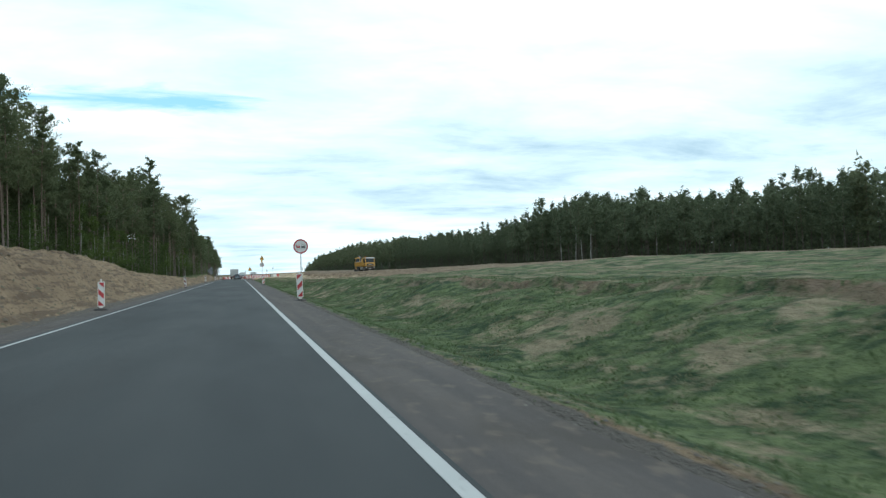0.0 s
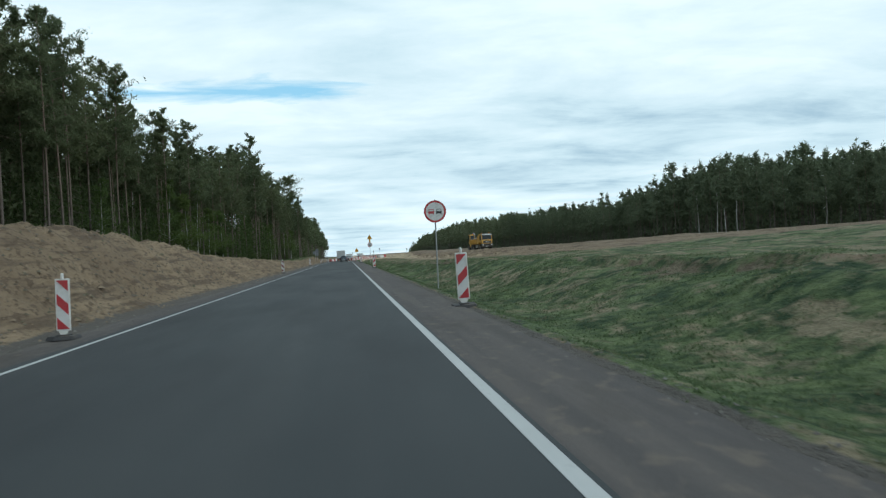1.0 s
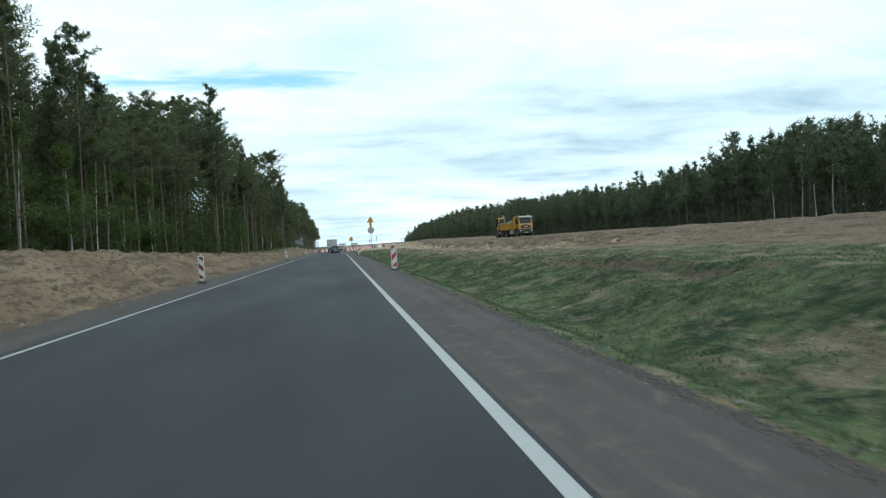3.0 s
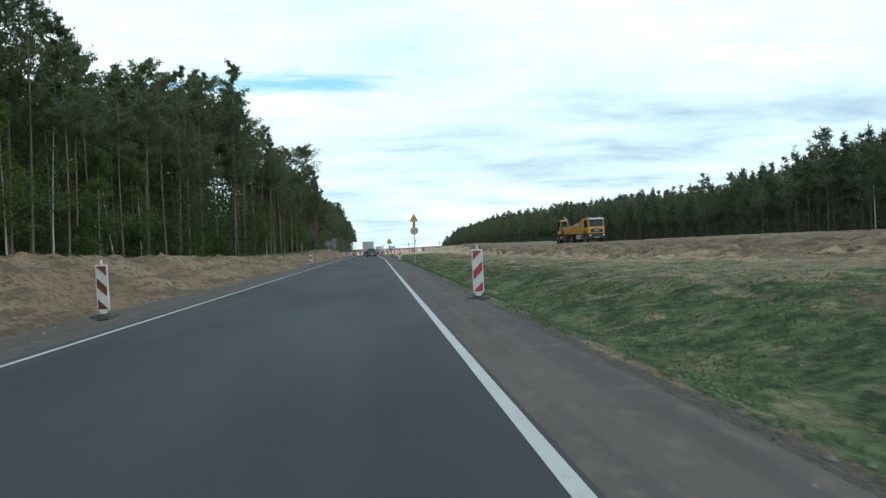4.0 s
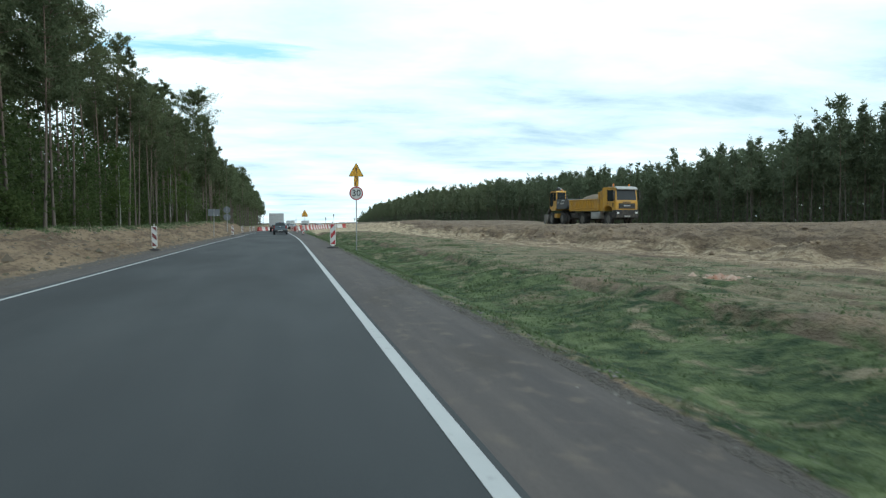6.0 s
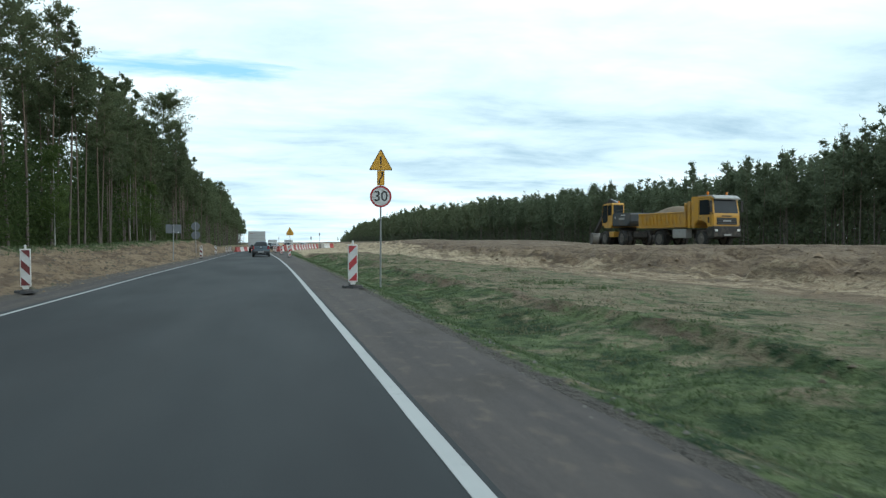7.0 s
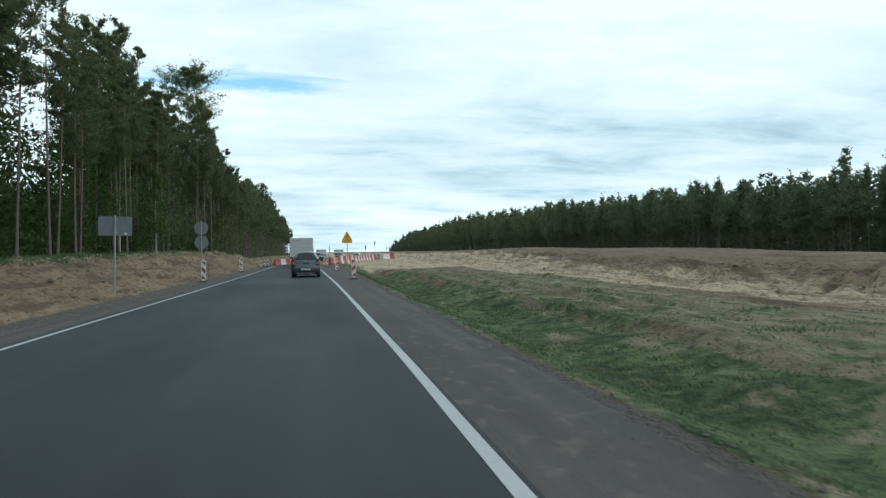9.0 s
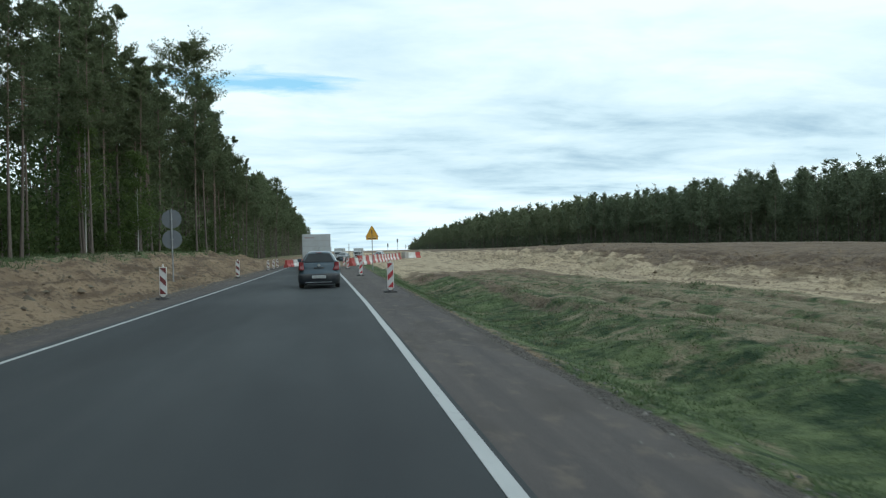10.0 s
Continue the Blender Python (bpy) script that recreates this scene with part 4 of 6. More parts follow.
tufts("grass", 2.95, 9.5, 3, 190, 62000, 0.055, 51, GRASS, "patchy green grass on the roadside slope", lambda x, y: grass_cover(x, y) * np.clip(1.15 - 1.9 * dryness(x, y), 0, 1) * tussocks(x, y))
tufts("grass", 6.5, 15.0, 3, 190, 9000, 0.06, 52, GRASS, "scattered green grass in the sandy field", lambda x, y: grass_cover(x, y) * 0.8 * ease(value_noise(x, y, 2.2, 3), 0.05, 0.35))
tufts("weeds", 5.5, 14.0, 40, 190, 420, 0.09, 56, GRASS, "small clumps of tall green weeds in the field", lambda x, y: ease(grass_cover(x, y), 0.3, 0.6) * ease(value_noise(x, y, 3.0, 2), 0.1, 0.3), 70, 0.2)
tufts("dry_grass", 3.2, 15.0, 3, 190, 36000, 0.055, 53, STRAW, "dry straw-coloured grass in the sandy field", lambda x, y: np.minimum(1, grass_cover(x, y) * 1.3) * np.minimum(1, dryness(x, y) * 1.4) * ease(value_noise(x + 9, y, 1.4, 3), -0.2, 0.25))
tufts("grass", -15.0, -7.8, 70, 230, 18000, 0.16, 54, GRASS, "green grass on top of the sandy bank", lambda x, y: grass_cover(x, y))


def lumps_of(name, n, seed, place, size, material, label, category):
    """Small uneven stones or clods, each a squashed, jittered octahedron, half sunk in the ground."""
    r = np.random.default_rng(seed)
    x, y = place(r, n)
    z = land(x, y)
    on_road = (x > -5.0) & (x < 2.66)
    z = np.where(on_road, -0.01, z)
    s = size * np.exp(r.normal(0, 0.45, n))
    base = np.array([[1, 0, 0], [0, 1, 0], [-1, 0, 0], [0, -1, 0], [0, 0, 0.75], [0, 0, -0.5]])
    v = base[None] * (s[:, None, None] * r.uniform(0.6, 1.25, (n, 6, 1)))
    a = r.uniform(0, 2 * np.pi, n)
    vx = v[..., 0] * np.cos(a)[:, None] - v[..., 1] * np.sin(a)[:, None]
    vy = v[..., 0] * np.sin(a)[:, None] + v[..., 1] * np.cos(a)[:, None]
    v = np.stack([vx + x[:, None], vy + y[:, None], v[..., 2] + z[:, None] - 0.05 * s[:, None]], -1)
    tri = np.array([[0, 1, 4], [1, 2, 4], [2, 3, 4], [3, 0, 4]]) if size < 0.06 else np.array([[0, 1, 4], [1, 2, 4], [2, 3, 4], [3, 0, 4], [1, 0, 5], [2, 1, 5], [3, 2, 5], [0, 3, 5]])
    f = (tri[None] + (np.arange(n) * 6)[:, None, None]).reshape(-1, 3)
    return tagged(tri_mesh(name, v.reshape(-1, 3), f, material), label, category, kind="stuff")


lumps_of("clods", 6000, 67, lambda r, n: (-5.5 - 3.6 * r.random(n), r.uniform(10, 205, n)), 0.045, SOD, "large clods of dark dry soil on the bank", "soil")
lumps_of("clods", 6000, 61, lambda r, n: (-5.2 - 4.6 * r.random(n), r.uniform(8, 210, n)), 0.035, CLOD, "clods of dry sandy soil on the bank", "soil")
lumps_of("clods", 500, 68, lambda r, n: ((lambda yy: (bank_foot(yy) + r.uniform(0.5, 7.5, n), yy))(r.uniform(75, 225, n))), 0.06, CLOD, "large clods of soil on the dug-out bank", "soil")
lumps_of("clods", 11000, 62, lambda r, n: ((lambda yy: (bank_foot(yy) + r.uniform(-0.5, 7.5, n), yy))(r.uniform(60, 235, n))), 0.036, CLOD, "clods of sandy soil on the dug-out bank", "soil")
lumps_of("sods", 1500, 69, lambda r, n: ((lambda yy, k: (np.where(k < 0.35, 8.6, np.where(k < 0.55, 10.6, lip_at(yy)[0] - 0.15)) + 0.3 * r.normal(0, 1, n), yy))(r.uniform(30, 182, n), r.random(n))), 0.022, SOD, "broken sods of dry soil along the wheel ruts", "soil")
lumps_of("gravel", 9000, 63, lambda r, n: (2.80 + 0.14 * r.normal(0, 1, n), r.uniform(3, 175, n)), 0.012, STONE, "loose grey gravel along the broken road edge", "gravel")
lumps_of("gravel", 5000, 64, lambda r, n: (-5.25 + 0.22 * r.normal(0, 1, n), r.uniform(10, 200, n)), 0.016, STONE, "loose grey gravel below the sandy bank", "gravel")
lumps_of("rubble", 160, 65, lambda r, n: (8.65 + 0.26 * r.normal(0, 1, n), 106.9 + 0.3 * r.normal(0, 1, n)), 0.045, BRICKBITS, "small heap of broken reddish brick rubble", "rubble")


# ---- road furniture ----
def ground_at(x, y):
    return float(land(np.array([float(x)]), np.array([float(y)]))[0])


def clip_band(low, high, width, height, rise):
    """Corners (x, depth below the top) of a slanting band, cut off at a board's edges."""
    poly = [(-width / 2, low), (-width / 2, high), (width / 2, high - rise), (width / 2, low - rise)]
    for limit, sign in ((0.0, 1), (height, -1)):
        out = []
        for i, p in enumerate(poly):
            q = poly[(i + 1) % len(poly)]
            a, b = sign * (p[1] - limit), sign * (q[1] - limit)
            if a >= 0:
                out.append(p)
            if a * b < 0:
                f = a / (a - b)
                out.append((p[0] + f * (q[0] - p[0]), p[1] + f * (q[1] - p[1])))
        poly = out
    return poly


def marker_board(side, sheet):
    """A red and white guide board on a rubber foot. side 1: stripes rise to the right."""
    thing = empty("marker_board", pose(0, 0, 0), "white guide board with slanting red stripes on a rubber foot", "marker board", "guide boards beside the road")
    bm = bmesh.new()
    add_box(bm, (-0.124, -0.02, 0.15), (0.124, 0.02, 1.11), 0.012)
    part("panel", bm, WHITE, thing)
    bm = bmesh.new()
    add_box(bm, (-0.101, -0.0235, 0.18), (0.101, -0.019, 1.08))
    face = part("reflective_face", bm, SHEET_WHITE, thing)
    for low, high in ((-0.2, 0.207), (0.444, 0.643), (0.886, 1.2)):
        poly = clip_band(low, high, 0.222, 0.898, 0.205)
        bm = bmesh.new()
        add_prism(bm, [(side * x * 0.9, 1.079 - d) for x, d in poly], "y", -0.0265, -0.0225)
        part("stripe", bm, sheet, face, "red reflective stripe" if sheet is SHEET_RED else "dark red stripe")
    bm = bmesh.new()
    add_tube(bm, (0, 0, 1.10), (0, 0, 1.20), 0.030, 0.026)
    add_tube(bm, (0, 0, 1.20), (0, 0, 1.212), 0.026, 0.016)
    part("cap", bm, WHITE, thing)
    bm = bmesh.new()
    add_prism(bm, [(-0.085, 0.155), (0.085, 0.155), (0.04, 0.06), (-0.04, 0.05)], "y", -0.022, 0.022)
    part("stem", bm, WHITE, thing)
    bm = bmesh.new()
    r = random.Random(4)
    ring = [(0.27 * math.cos(a) * r.uniform(0.9, 1.08) * (1.0 if abs(math.cos(a)) > 0.5 else 1.1), 0.40 * math.copysign(abs(math.sin(a)) ** 0.6, math.sin(a)) * r.uniform(0.92, 1.05)) for a in [i * math.pi / 9 for i in range(18)]]
    add_prism(bm, ring, "z", 0.0, 0.055)
    for v in bm.verts:
        if v.co.z > 0.04:
            v.co.x *= 0.9
            v.co.y *= 0.88
            v.co.z += 0.012 * math.sin(v.co.y * 15)
    add_box(bm, (-0.10, -0.16, 0.045), (0.10, 0.16, 0.085), 0.015)
    part("foot", bm, RUBBER, thing, "black recycled rubber foot")
    return thing


def place_boards(side, sheet, spots):
    first = marker_board(side, sheet)
    for i, (x, y, turn, tilt, size) in enumerate(spots):
        z = max(ground_at(x, y), float(road_dip(y)) - 0.004) if -4.9 < x < 2.66 else ground_at(x, y) + 0.02
        m = pose(x, y, z, tilt, -0.6 * tilt, turn)
        ob = first if i == 0 else copy_thing(first, m)
        ob.matrix_basis = m
        ob.scale = (size, size, size)


place_boards(1, SHEET_RED, [(2.75, 31.4, -3, 2.2, 1.06), (2.74, 80.3, 2, 0.3, 1.03), (2.57, 128.15, 1, 0.0, 1.03), (2.19, 172.8, -4, 0.8, 0.91), (1.80, 189.8, 6, -1.0, 0.84), (1.38, 207.0, 5, 0.5, 0.76), (1.15, 213.5, 8, 0.0, 0.76)])
place_boards(-1, SHEET_RED, [(-4.85, 29.8, 2, -1.2, 0.98)])
place_boards(-1, SHEET_MAROON, [(-5.27, 79.7, -2, 1.0, 1.0), (-5.35, 128.5, 3, 0.6, 0.96), (-5.16, 172.9, 2, 0.0, 0.94), (-5.27, 191.6, 0, 0.5, 0.90), (-5.05, 208.2, 4, 1.0, 0.72), (-4.86, 210.8, 6, -6.0, 0.72), (-4.70, 213.4, 10, 4.0, 0.72)])


def disc(bm, radius, y0, y1, z, x=0.0, sides=48, inner=0.0):
    """A disc or, with inner, a ring, upright and facing -y."""
    for k in range(sides):
        a, b = 2 * math.pi * k / sides, 2 * math.pi * (k + 1) / sides
        pts = [(radius * math.cos(a), radius * math.sin(a)), (radius * math.cos(b), radius * math.sin(b))]
        ins = [(inner * math.cos(b), inner * math.sin(b)), (inner * math.cos(a), inner * math.sin(a))]
        corners = pts + (ins if inner else [(0.0, 0.0)])
        front = [bm.verts.new((x + u, y0, z + v)) for u, v in corners]
        back = [bm.verts.new((x + u, y1, z + v)) for u, v in corners]
        bm.faces.new(front[::-1])
        bm.faces.new(back)
        bm.faces.new((front[0], back[0], back[1], front[1])[::-1])
        if inner:
            bm.faces.new((front[2], back[2], back[3], front[3])[::-1])
    bmesh.ops.remove_doubles(bm, verts=list(bm.verts), dist=1e-5)
    bmesh.ops.recalc_face_normals(bm, faces=list(bm.faces))


def lettering(text, size, x, y, z, material, parent, name="lettering", label="", squeeze=1.0, bold=0.0):
    """Raised letters of the built-in font, upright and facing -y, centred on x and z."""
    curve = bpy.data.curves.new("lettering", "FONT")
    curve.body, curve.size, curve.align_x, curve.align_y, curve.extrude, curve.offset = text, size, "CENTER", "CENTER", 0.001, bold
    helper = new("lettering", curve)
    bpy.context.view_layer.update()
    me = bpy.data.meshes.new_from_object(helper.evaluated_get(bpy.context.evaluated_depsgraph_get()))
    bpy.data.objects.remove(helper)
    me.transform(pose(x, y, z, 90, 0, 0) @ Matrix.Diagonal((squeeze, 1, 1, 1)))
    me.materials.clear()
    me.materials.append(material)
    ob = new(name, me)
    ob.parent = parent
    if label:
        ob["label"] = label
    return ob


def pole_part(thing, low, high, x=0.0, y=0.03, r=0.030):
    bm = bmesh.new()
    add_tube(bm, (x, y, low), (x, y, high), r)
    add_tube(bm, (x, y, high), (x, y, high + 0.012), r * 1.1)
    return part("pole", bm, STEEL, thing, "galvanised steel tube", smooth=False)


def round_sign_face(thing, z, radius=0.45, ring=0.075):
    bm = bmesh.new()
    disc(bm, radius, -0.010, 0.0, z)
    plate = part("sign_plate", bm, SHEET_WHITE, thing)
    bm = bmesh.new()
    disc(bm, radius - 0.006, -0.013, -0.009, z, inner=radius - 0.006 - ring)
    part("rim", bm, SHEET_RED, plate, "red rim")
    for zz in (z - 0.2, z + 0.2):
        bm = bmesh.new()
        add_box(bm, (-0.22, 0.001, zz - 0.02), (0.22, 0.028, zz + 0.02), 0.004)
        part("bracket", bm, STEEL, thing)
    return plate


def triangle(bm, half, z0, z1, y0, y1, cut=0.07):
    """An upright triangle with blunted corners."""
    pts = [(-half + cut * 0.4, z0), (half - cut * 0.4, z0), (half - cut * 0.2, z0 + cut * 0.7), (cut * 0.4, z1), (-cut * 0.4, z1), (-half + cut * 0.2, z0 + cut * 0.7)]
    add_prism(bm, pts, "y", y0, y1)


def no_overtaking_sign():
    z = 2.79 - ground_at(3.87, 44.5)
    thing = empty("no_overtaking_sign", pose(3.87, 44.5, ground_at(3.87, 44.5), 0, 0.6, -3), "round white road sign, red rim, two car symbols, steel pole", "road sign")
    pole_part(thing, -0.1, z + 0.46)
    plate = round_sign_face(thing, z)
    for cx, material, name in ((-0.155, SHEET_RED, "red_car_symbol"), (0.155, SHEET_BLACK, "black_car_symbol")):
        bm = bmesh.new()
        zz = z - 0.01
        add_prism(bm, [(cx - 0.115, zz - 0.075), (cx + 0.115, zz - 0.075), (cx + 0.115, zz + 0.01), (cx + 0.10, zz + 0.022), (cx - 0.10, zz + 0.022), (cx - 0.115, zz + 0.01)], "y", -0.0135, -0.0095)
        for a, b, c, d in ((cx - 0.10, cx - 0.075, 0.02, 0.10), (cx + 0.075, cx + 0.10, 0.02, 0.10)):
            add_prism(bm, [(a, zz + c), (b, zz + c), (b, zz + d), (a, zz + d)], "y", -0.0135, -0.0095)
        add_prism(bm, [(cx - 0.10, zz + 0.085), (cx + 0.10, zz + 0.085), (cx + 0.085, zz + 0.108), (cx - 0.085, zz + 0.108)], "y", -0.0135, -0.0095)
        for a in (cx - 0.10, cx + 0.065):
            add_prism(bm, [(a, zz - 0.11), (a + 0.035, zz - 0.11), (a + 0.035, zz - 0.07), (a, zz - 0.07)], "y", -0.0135, -0.0095)
        part(name, bm, material, plate)
    return thing


def works_sign():
    """Yellow danger triangle, a plate with a bent arrow and a 30 limit on one pole."""
    g = ground_at(4.26, 134.15)
    thing = empty("speed_limit_sign", pose(4.24, 134.15, g, 0, 0.4, -4), "30 speed limit below a yellow danger triangle and arrow plate", "road sign")
    pole_part(thing, -0.1, 4.36 - g)
    z = 2.81 - g
    plate = round_sign_face(thing, z, 0.383, 0.060)
    lettering("30", 0.51, 0, -0.0115, z - 0.005, SHEET_BLACK, plate, "numerals", "black numerals 30", 0.98, 0.003)
    bm = bmesh.new()
    add_box(bm, (-0.13, -0.010, z + 0.39), (0.13, 0.0, z + 0.92), 0.003)
    small = part("arrow_plate", bm, SHEET_YELLOW, thing, "yellow plate with a bent arrow")
    bm = bmesh.new()
    for a, b, c, d in ((-0.122, 0.122, 0.398, 0.405), (-0.122, 0.122, 0.905, 0.912), (-0.122, -0.115, 0.398, 0.912), (0.115, 0.122, 0.398, 0.912)):
        add_prism(bm, [(a, z + c), (b, z + c), (b, z + d), (a, z + d)], "y", -0.0130, -0.0098)
    part("border", bm, SHEET_BLACK, small)
    bm = bmesh.new()
    path = [(-0.05, 0.44), (-0.05, 0.555), (-0.025, 0.62), (0.025, 0.68), (0.05, 0.74), (0.05, 0.81)]
    for (ax, az), (bx, bz) in zip(path, path[1:]):
        add_prism(bm, [(ax - 0.022, z + az), (ax + 0.022, z + az), (bx + 0.022, z + bz), (bx - 0.022, z + bz)], "y", -0.0132, -0.0098)
    add_prism(bm, [(0.0, z + 0.80), (0.10, z + 0.80), (0.05, z + 0.905)], "y", -0.0132, -0.0098)
    part("arrow", bm, SHEET_BLACK, small)
    z0 = z + 0.925
    bm = bmesh.new()
    triangle(bm, 0.415, z0, z0 + 0.73, -0.010, 0.0, 0.06)
    tri_plate = part("danger_triangle", bm, SHEET_BLACK, thing, "yellow danger triangle with a black rim")
    bm = bmesh.new()
    triangle(bm, 0.380, z0 + 0.022, z0 + 0.68, -0.0132, -0.0095, 0.06)
    part("yellow_field", bm, SHEET_YELLOW, tri_plate)
    bm = bmesh.new()
    add_prism(bm, [(-0.018, z0 + 0.20), (0.018, z0 + 0.20), (0.034, z0 + 0.47), (0.0, z0 + 0.50), (-0.034, z0 + 0.47)], "y", -0.0165, -0.0128)
    disc(bm, 0.030, -0.0165, -0.0128, z0 + 0.125, sides=16)
    part("exclamation_mark", bm, SHEET_BLACK, tri_plate)
    return thing


def far_warning_sign():
    g = ground_at(3.06, 200.6)
    thing = empty("warning_sign", pose(3.06, 200.6, g, 0, -0.4, -3), "yellow danger triangle above a yellow plate on a steel pole", "road sign")
    pole_part(thing, -0.1, 3.0 - g)
    z0 = 2.26 - g
    bm = bmesh.new()
    triangle(bm, 0.48, z0, z0 + 0.83, -0.010, 0.0)
    plate = part("danger_triangle", bm, SHEET_BLACK, thing)
    bm = bmesh.new()
    triangle(bm, 0.452, z0 + 0.020, z0 + 0.785, -0.0132, -0.0095)
    part("yellow_field", bm, SHEET_YELLOW, plate)
    bm = bmesh.new()
    add_prism(bm, [(-0.022, z0 + 0.20), (0.022, z0 + 0.20), (0.040, z0 + 0.48), (0.0, z0 + 0.52), (-0.040, z0 + 0.48)], "y", -0.0165, -0.0128)
    disc(bm, 0.036, -0.0165, -0.0128, z0 + 0.12, sides=16)
    part("exclamation_mark", bm, SHEET_BLACK, plate)
    bm = bmesh.new()
    add_box(bm, (-0.43, -0.010, z0 - 0.185), (0.43, 0.0, z0 - 0.004), 0.003)
    low = part("plate", bm, SHEET_YELLOW, thing)
    for a, b in ((-0.29, -0.06), (0.0, 0.28)):
        bm = bmesh.new()
        add_prism(bm, [(a, z0 - 0.12), (b, z0 - 0.12), (b, z0 - 0.07), (a, z0 - 0.07)], "y", -0.0130, -0.0098)
        part("line_of_writing", bm, SHEET_BLACK, low)


no_overtaking_sign()
works_sign()
far_warning_sign()


def sign_backs():
    """Signs for the other direction, seen from behind."""
    g = ground_at(-5.78, 159.6)
    thing = empty("road_sign", pose(-5.78, 159.6, g, 0, 0.8, 3), "grey back of a rectangular road sign on a rusty steel pole", "road sign", "signs seen from behind")
    pole_part(thing, -0.1, 2.45 - g, y=-0.03)
    bm = bmesh.new()
    add_box(bm, (-0.485, 0.0, 1.84 - g), (0.485, 0.012, 2.43 - g), 0.004)
    back = part("sign_plate", bm, SIGN_BACK, thing)
    for zz in (1.94, 2.34):
        bm = bmesh.new()
        add_box(bm, (-0.07, -0.03, zz - g - 0.02), (0.07, -0.001, zz - g + 0.02), 0.004)
        part("bracket", bm, STEEL, back)
    bm = bmesh.new()
    add_box(bm, (0.27, -0.004, 1.88 - g), (0.34, 0.0, 1.94 - g))
    part("sticker", bm, SHEET_WHITE, back, "small pale sticker")
    x, y = -6.15, 179.0
    g = ground_at(x, y)
    thing = empty("road_sign", pose(x, y, g, 0, -0.8, 2), "grey backs of two round road signs on one pole", "road sign", "signs seen from behind")
    pole_part(thing, -0.1, 3.12 - g, y=-0.03)
    for zz in (2.73, 1.90):
        bm = bmesh.new()
        disc(bm, 0.385, 0.0, 0.012, zz - g)
        back = part("sign_plate", bm, SIGN_BACK, thing)
        bm = bmesh.new()
        add_box(bm, (-0.06, -0.03, zz - g - 0.02), (0.06, -0.001, zz - g + 0.02), 0.004)
        part("bracket", bm, STEEL, back)


sign_backs()


def barrier(colour):
    """One water-filled plastic barrier unit, 1.38 m long, along x."""
    label, material = {"red": ("red water-filled plastic barrier unit in a row", RED_PLASTIC), "white": ("white water-filled plastic barrier unit in a row", WHITE)}[colour]
    thing = empty("barrier", pose(0, 0, 0), label, "barrier", "barrier units across the site")
    bm = bmesh.new()
    outline = [(-0.20, 0.0), (0.20, 0.0), (0.20, 0.12), (0.10, 0.28), (0.08, 0.62), (-0.08, 0.62), (-0.10, 0.28), (-0.20, 0.12)]
    add_prism(bm, outline, "x", -0.69, 0.69)
    bmesh.ops.bevel(bm, geom=list(bm.edges), offset=0.02, segments=2, affect="EDGES")
    part("body", bm, material, thing)
    bm = bmesh.new()
    add_tube(bm, (0.45, 0, 0.61), (0.45, 0, 0.65), 0.05)
    part("filler_cap", bm, SHEET_BLACK, thing)
    bm = bmesh.new()
    add_tube(bm, (0.70, 0, 0.1), (0.70, 0, 0.60), 0.025)
    part("coupling_pin", bm, STEEL, thing)
    return thing


FIRST = {c: barrier(c) for c in ("red", "white")}
placed = {"red": 0, "white": 0}


def put_barrier(colour, x, y, turn, size=1.25):
    m = pose(x, y, max(ground_at(x, y), float(road_dip(y))), 0, 0, turn) @ Matrix.Diagonal((size, size, size, 1))
    if placed[colour] == 0:
        FIRST[colour].matrix_basis = m
    else:
        copy_thing(FIRST[colour], m)
    placed[colour] += 1


way_x, way_y = 10.3 - 1.75, 258.0 - 217.6
for i in range(23):
    f = (i + 0.5) / 23
    put_barrier(("red", "white")[i % 2], 1.75 + way_x * f + 0.3 * math.sin(f * 6), 217.6 + way_y * f, math.degrees(math.atan2(way_y, way_x)))
for i in range(10):
    put_barrier(("red", "white")[(i // 2) % 2], -4.15 + 0.21 * i, 218.2 + 1.7 * i, 83.0, 0.9)
for i, (x, y) in enumerate(((12.3, 261.0), (13.2, 262.2))):
    put_barrier(("white", "red")[i], x, y, 50)


def concrete_block(x, y, turn):
    thing = empty("concrete_block", pose(x, y, ground_at(x, y), 0, 0, turn), "weathered grey concrete block at the barrier's end", "concrete block")
    bm = bmesh.new()
    add_box(bm, (-0.7, -0.3, 0.0), (0.7, 0.3, 1.05), 0.04)
    part("body", bm, CONCRETE, thing)
    for a in (-0.3, 0.3):
        bm = bmesh.new()
        add_tube(bm, (a - 0.06, 0, 1.04), (a - 0.06, 0, 1.12), 0.012)
        add_tube(bm, (a + 0.06, 0, 1.04), (a + 0.06, 0, 1.12), 0.012)
        add_tube(bm, (a - 0.07, 0, 1.12), (a + 0.07, 0, 1.12), 0.012)
        part("lifting_eye", bm, STEEL, thing)


concrete_block(11.2, 259.4, 60)


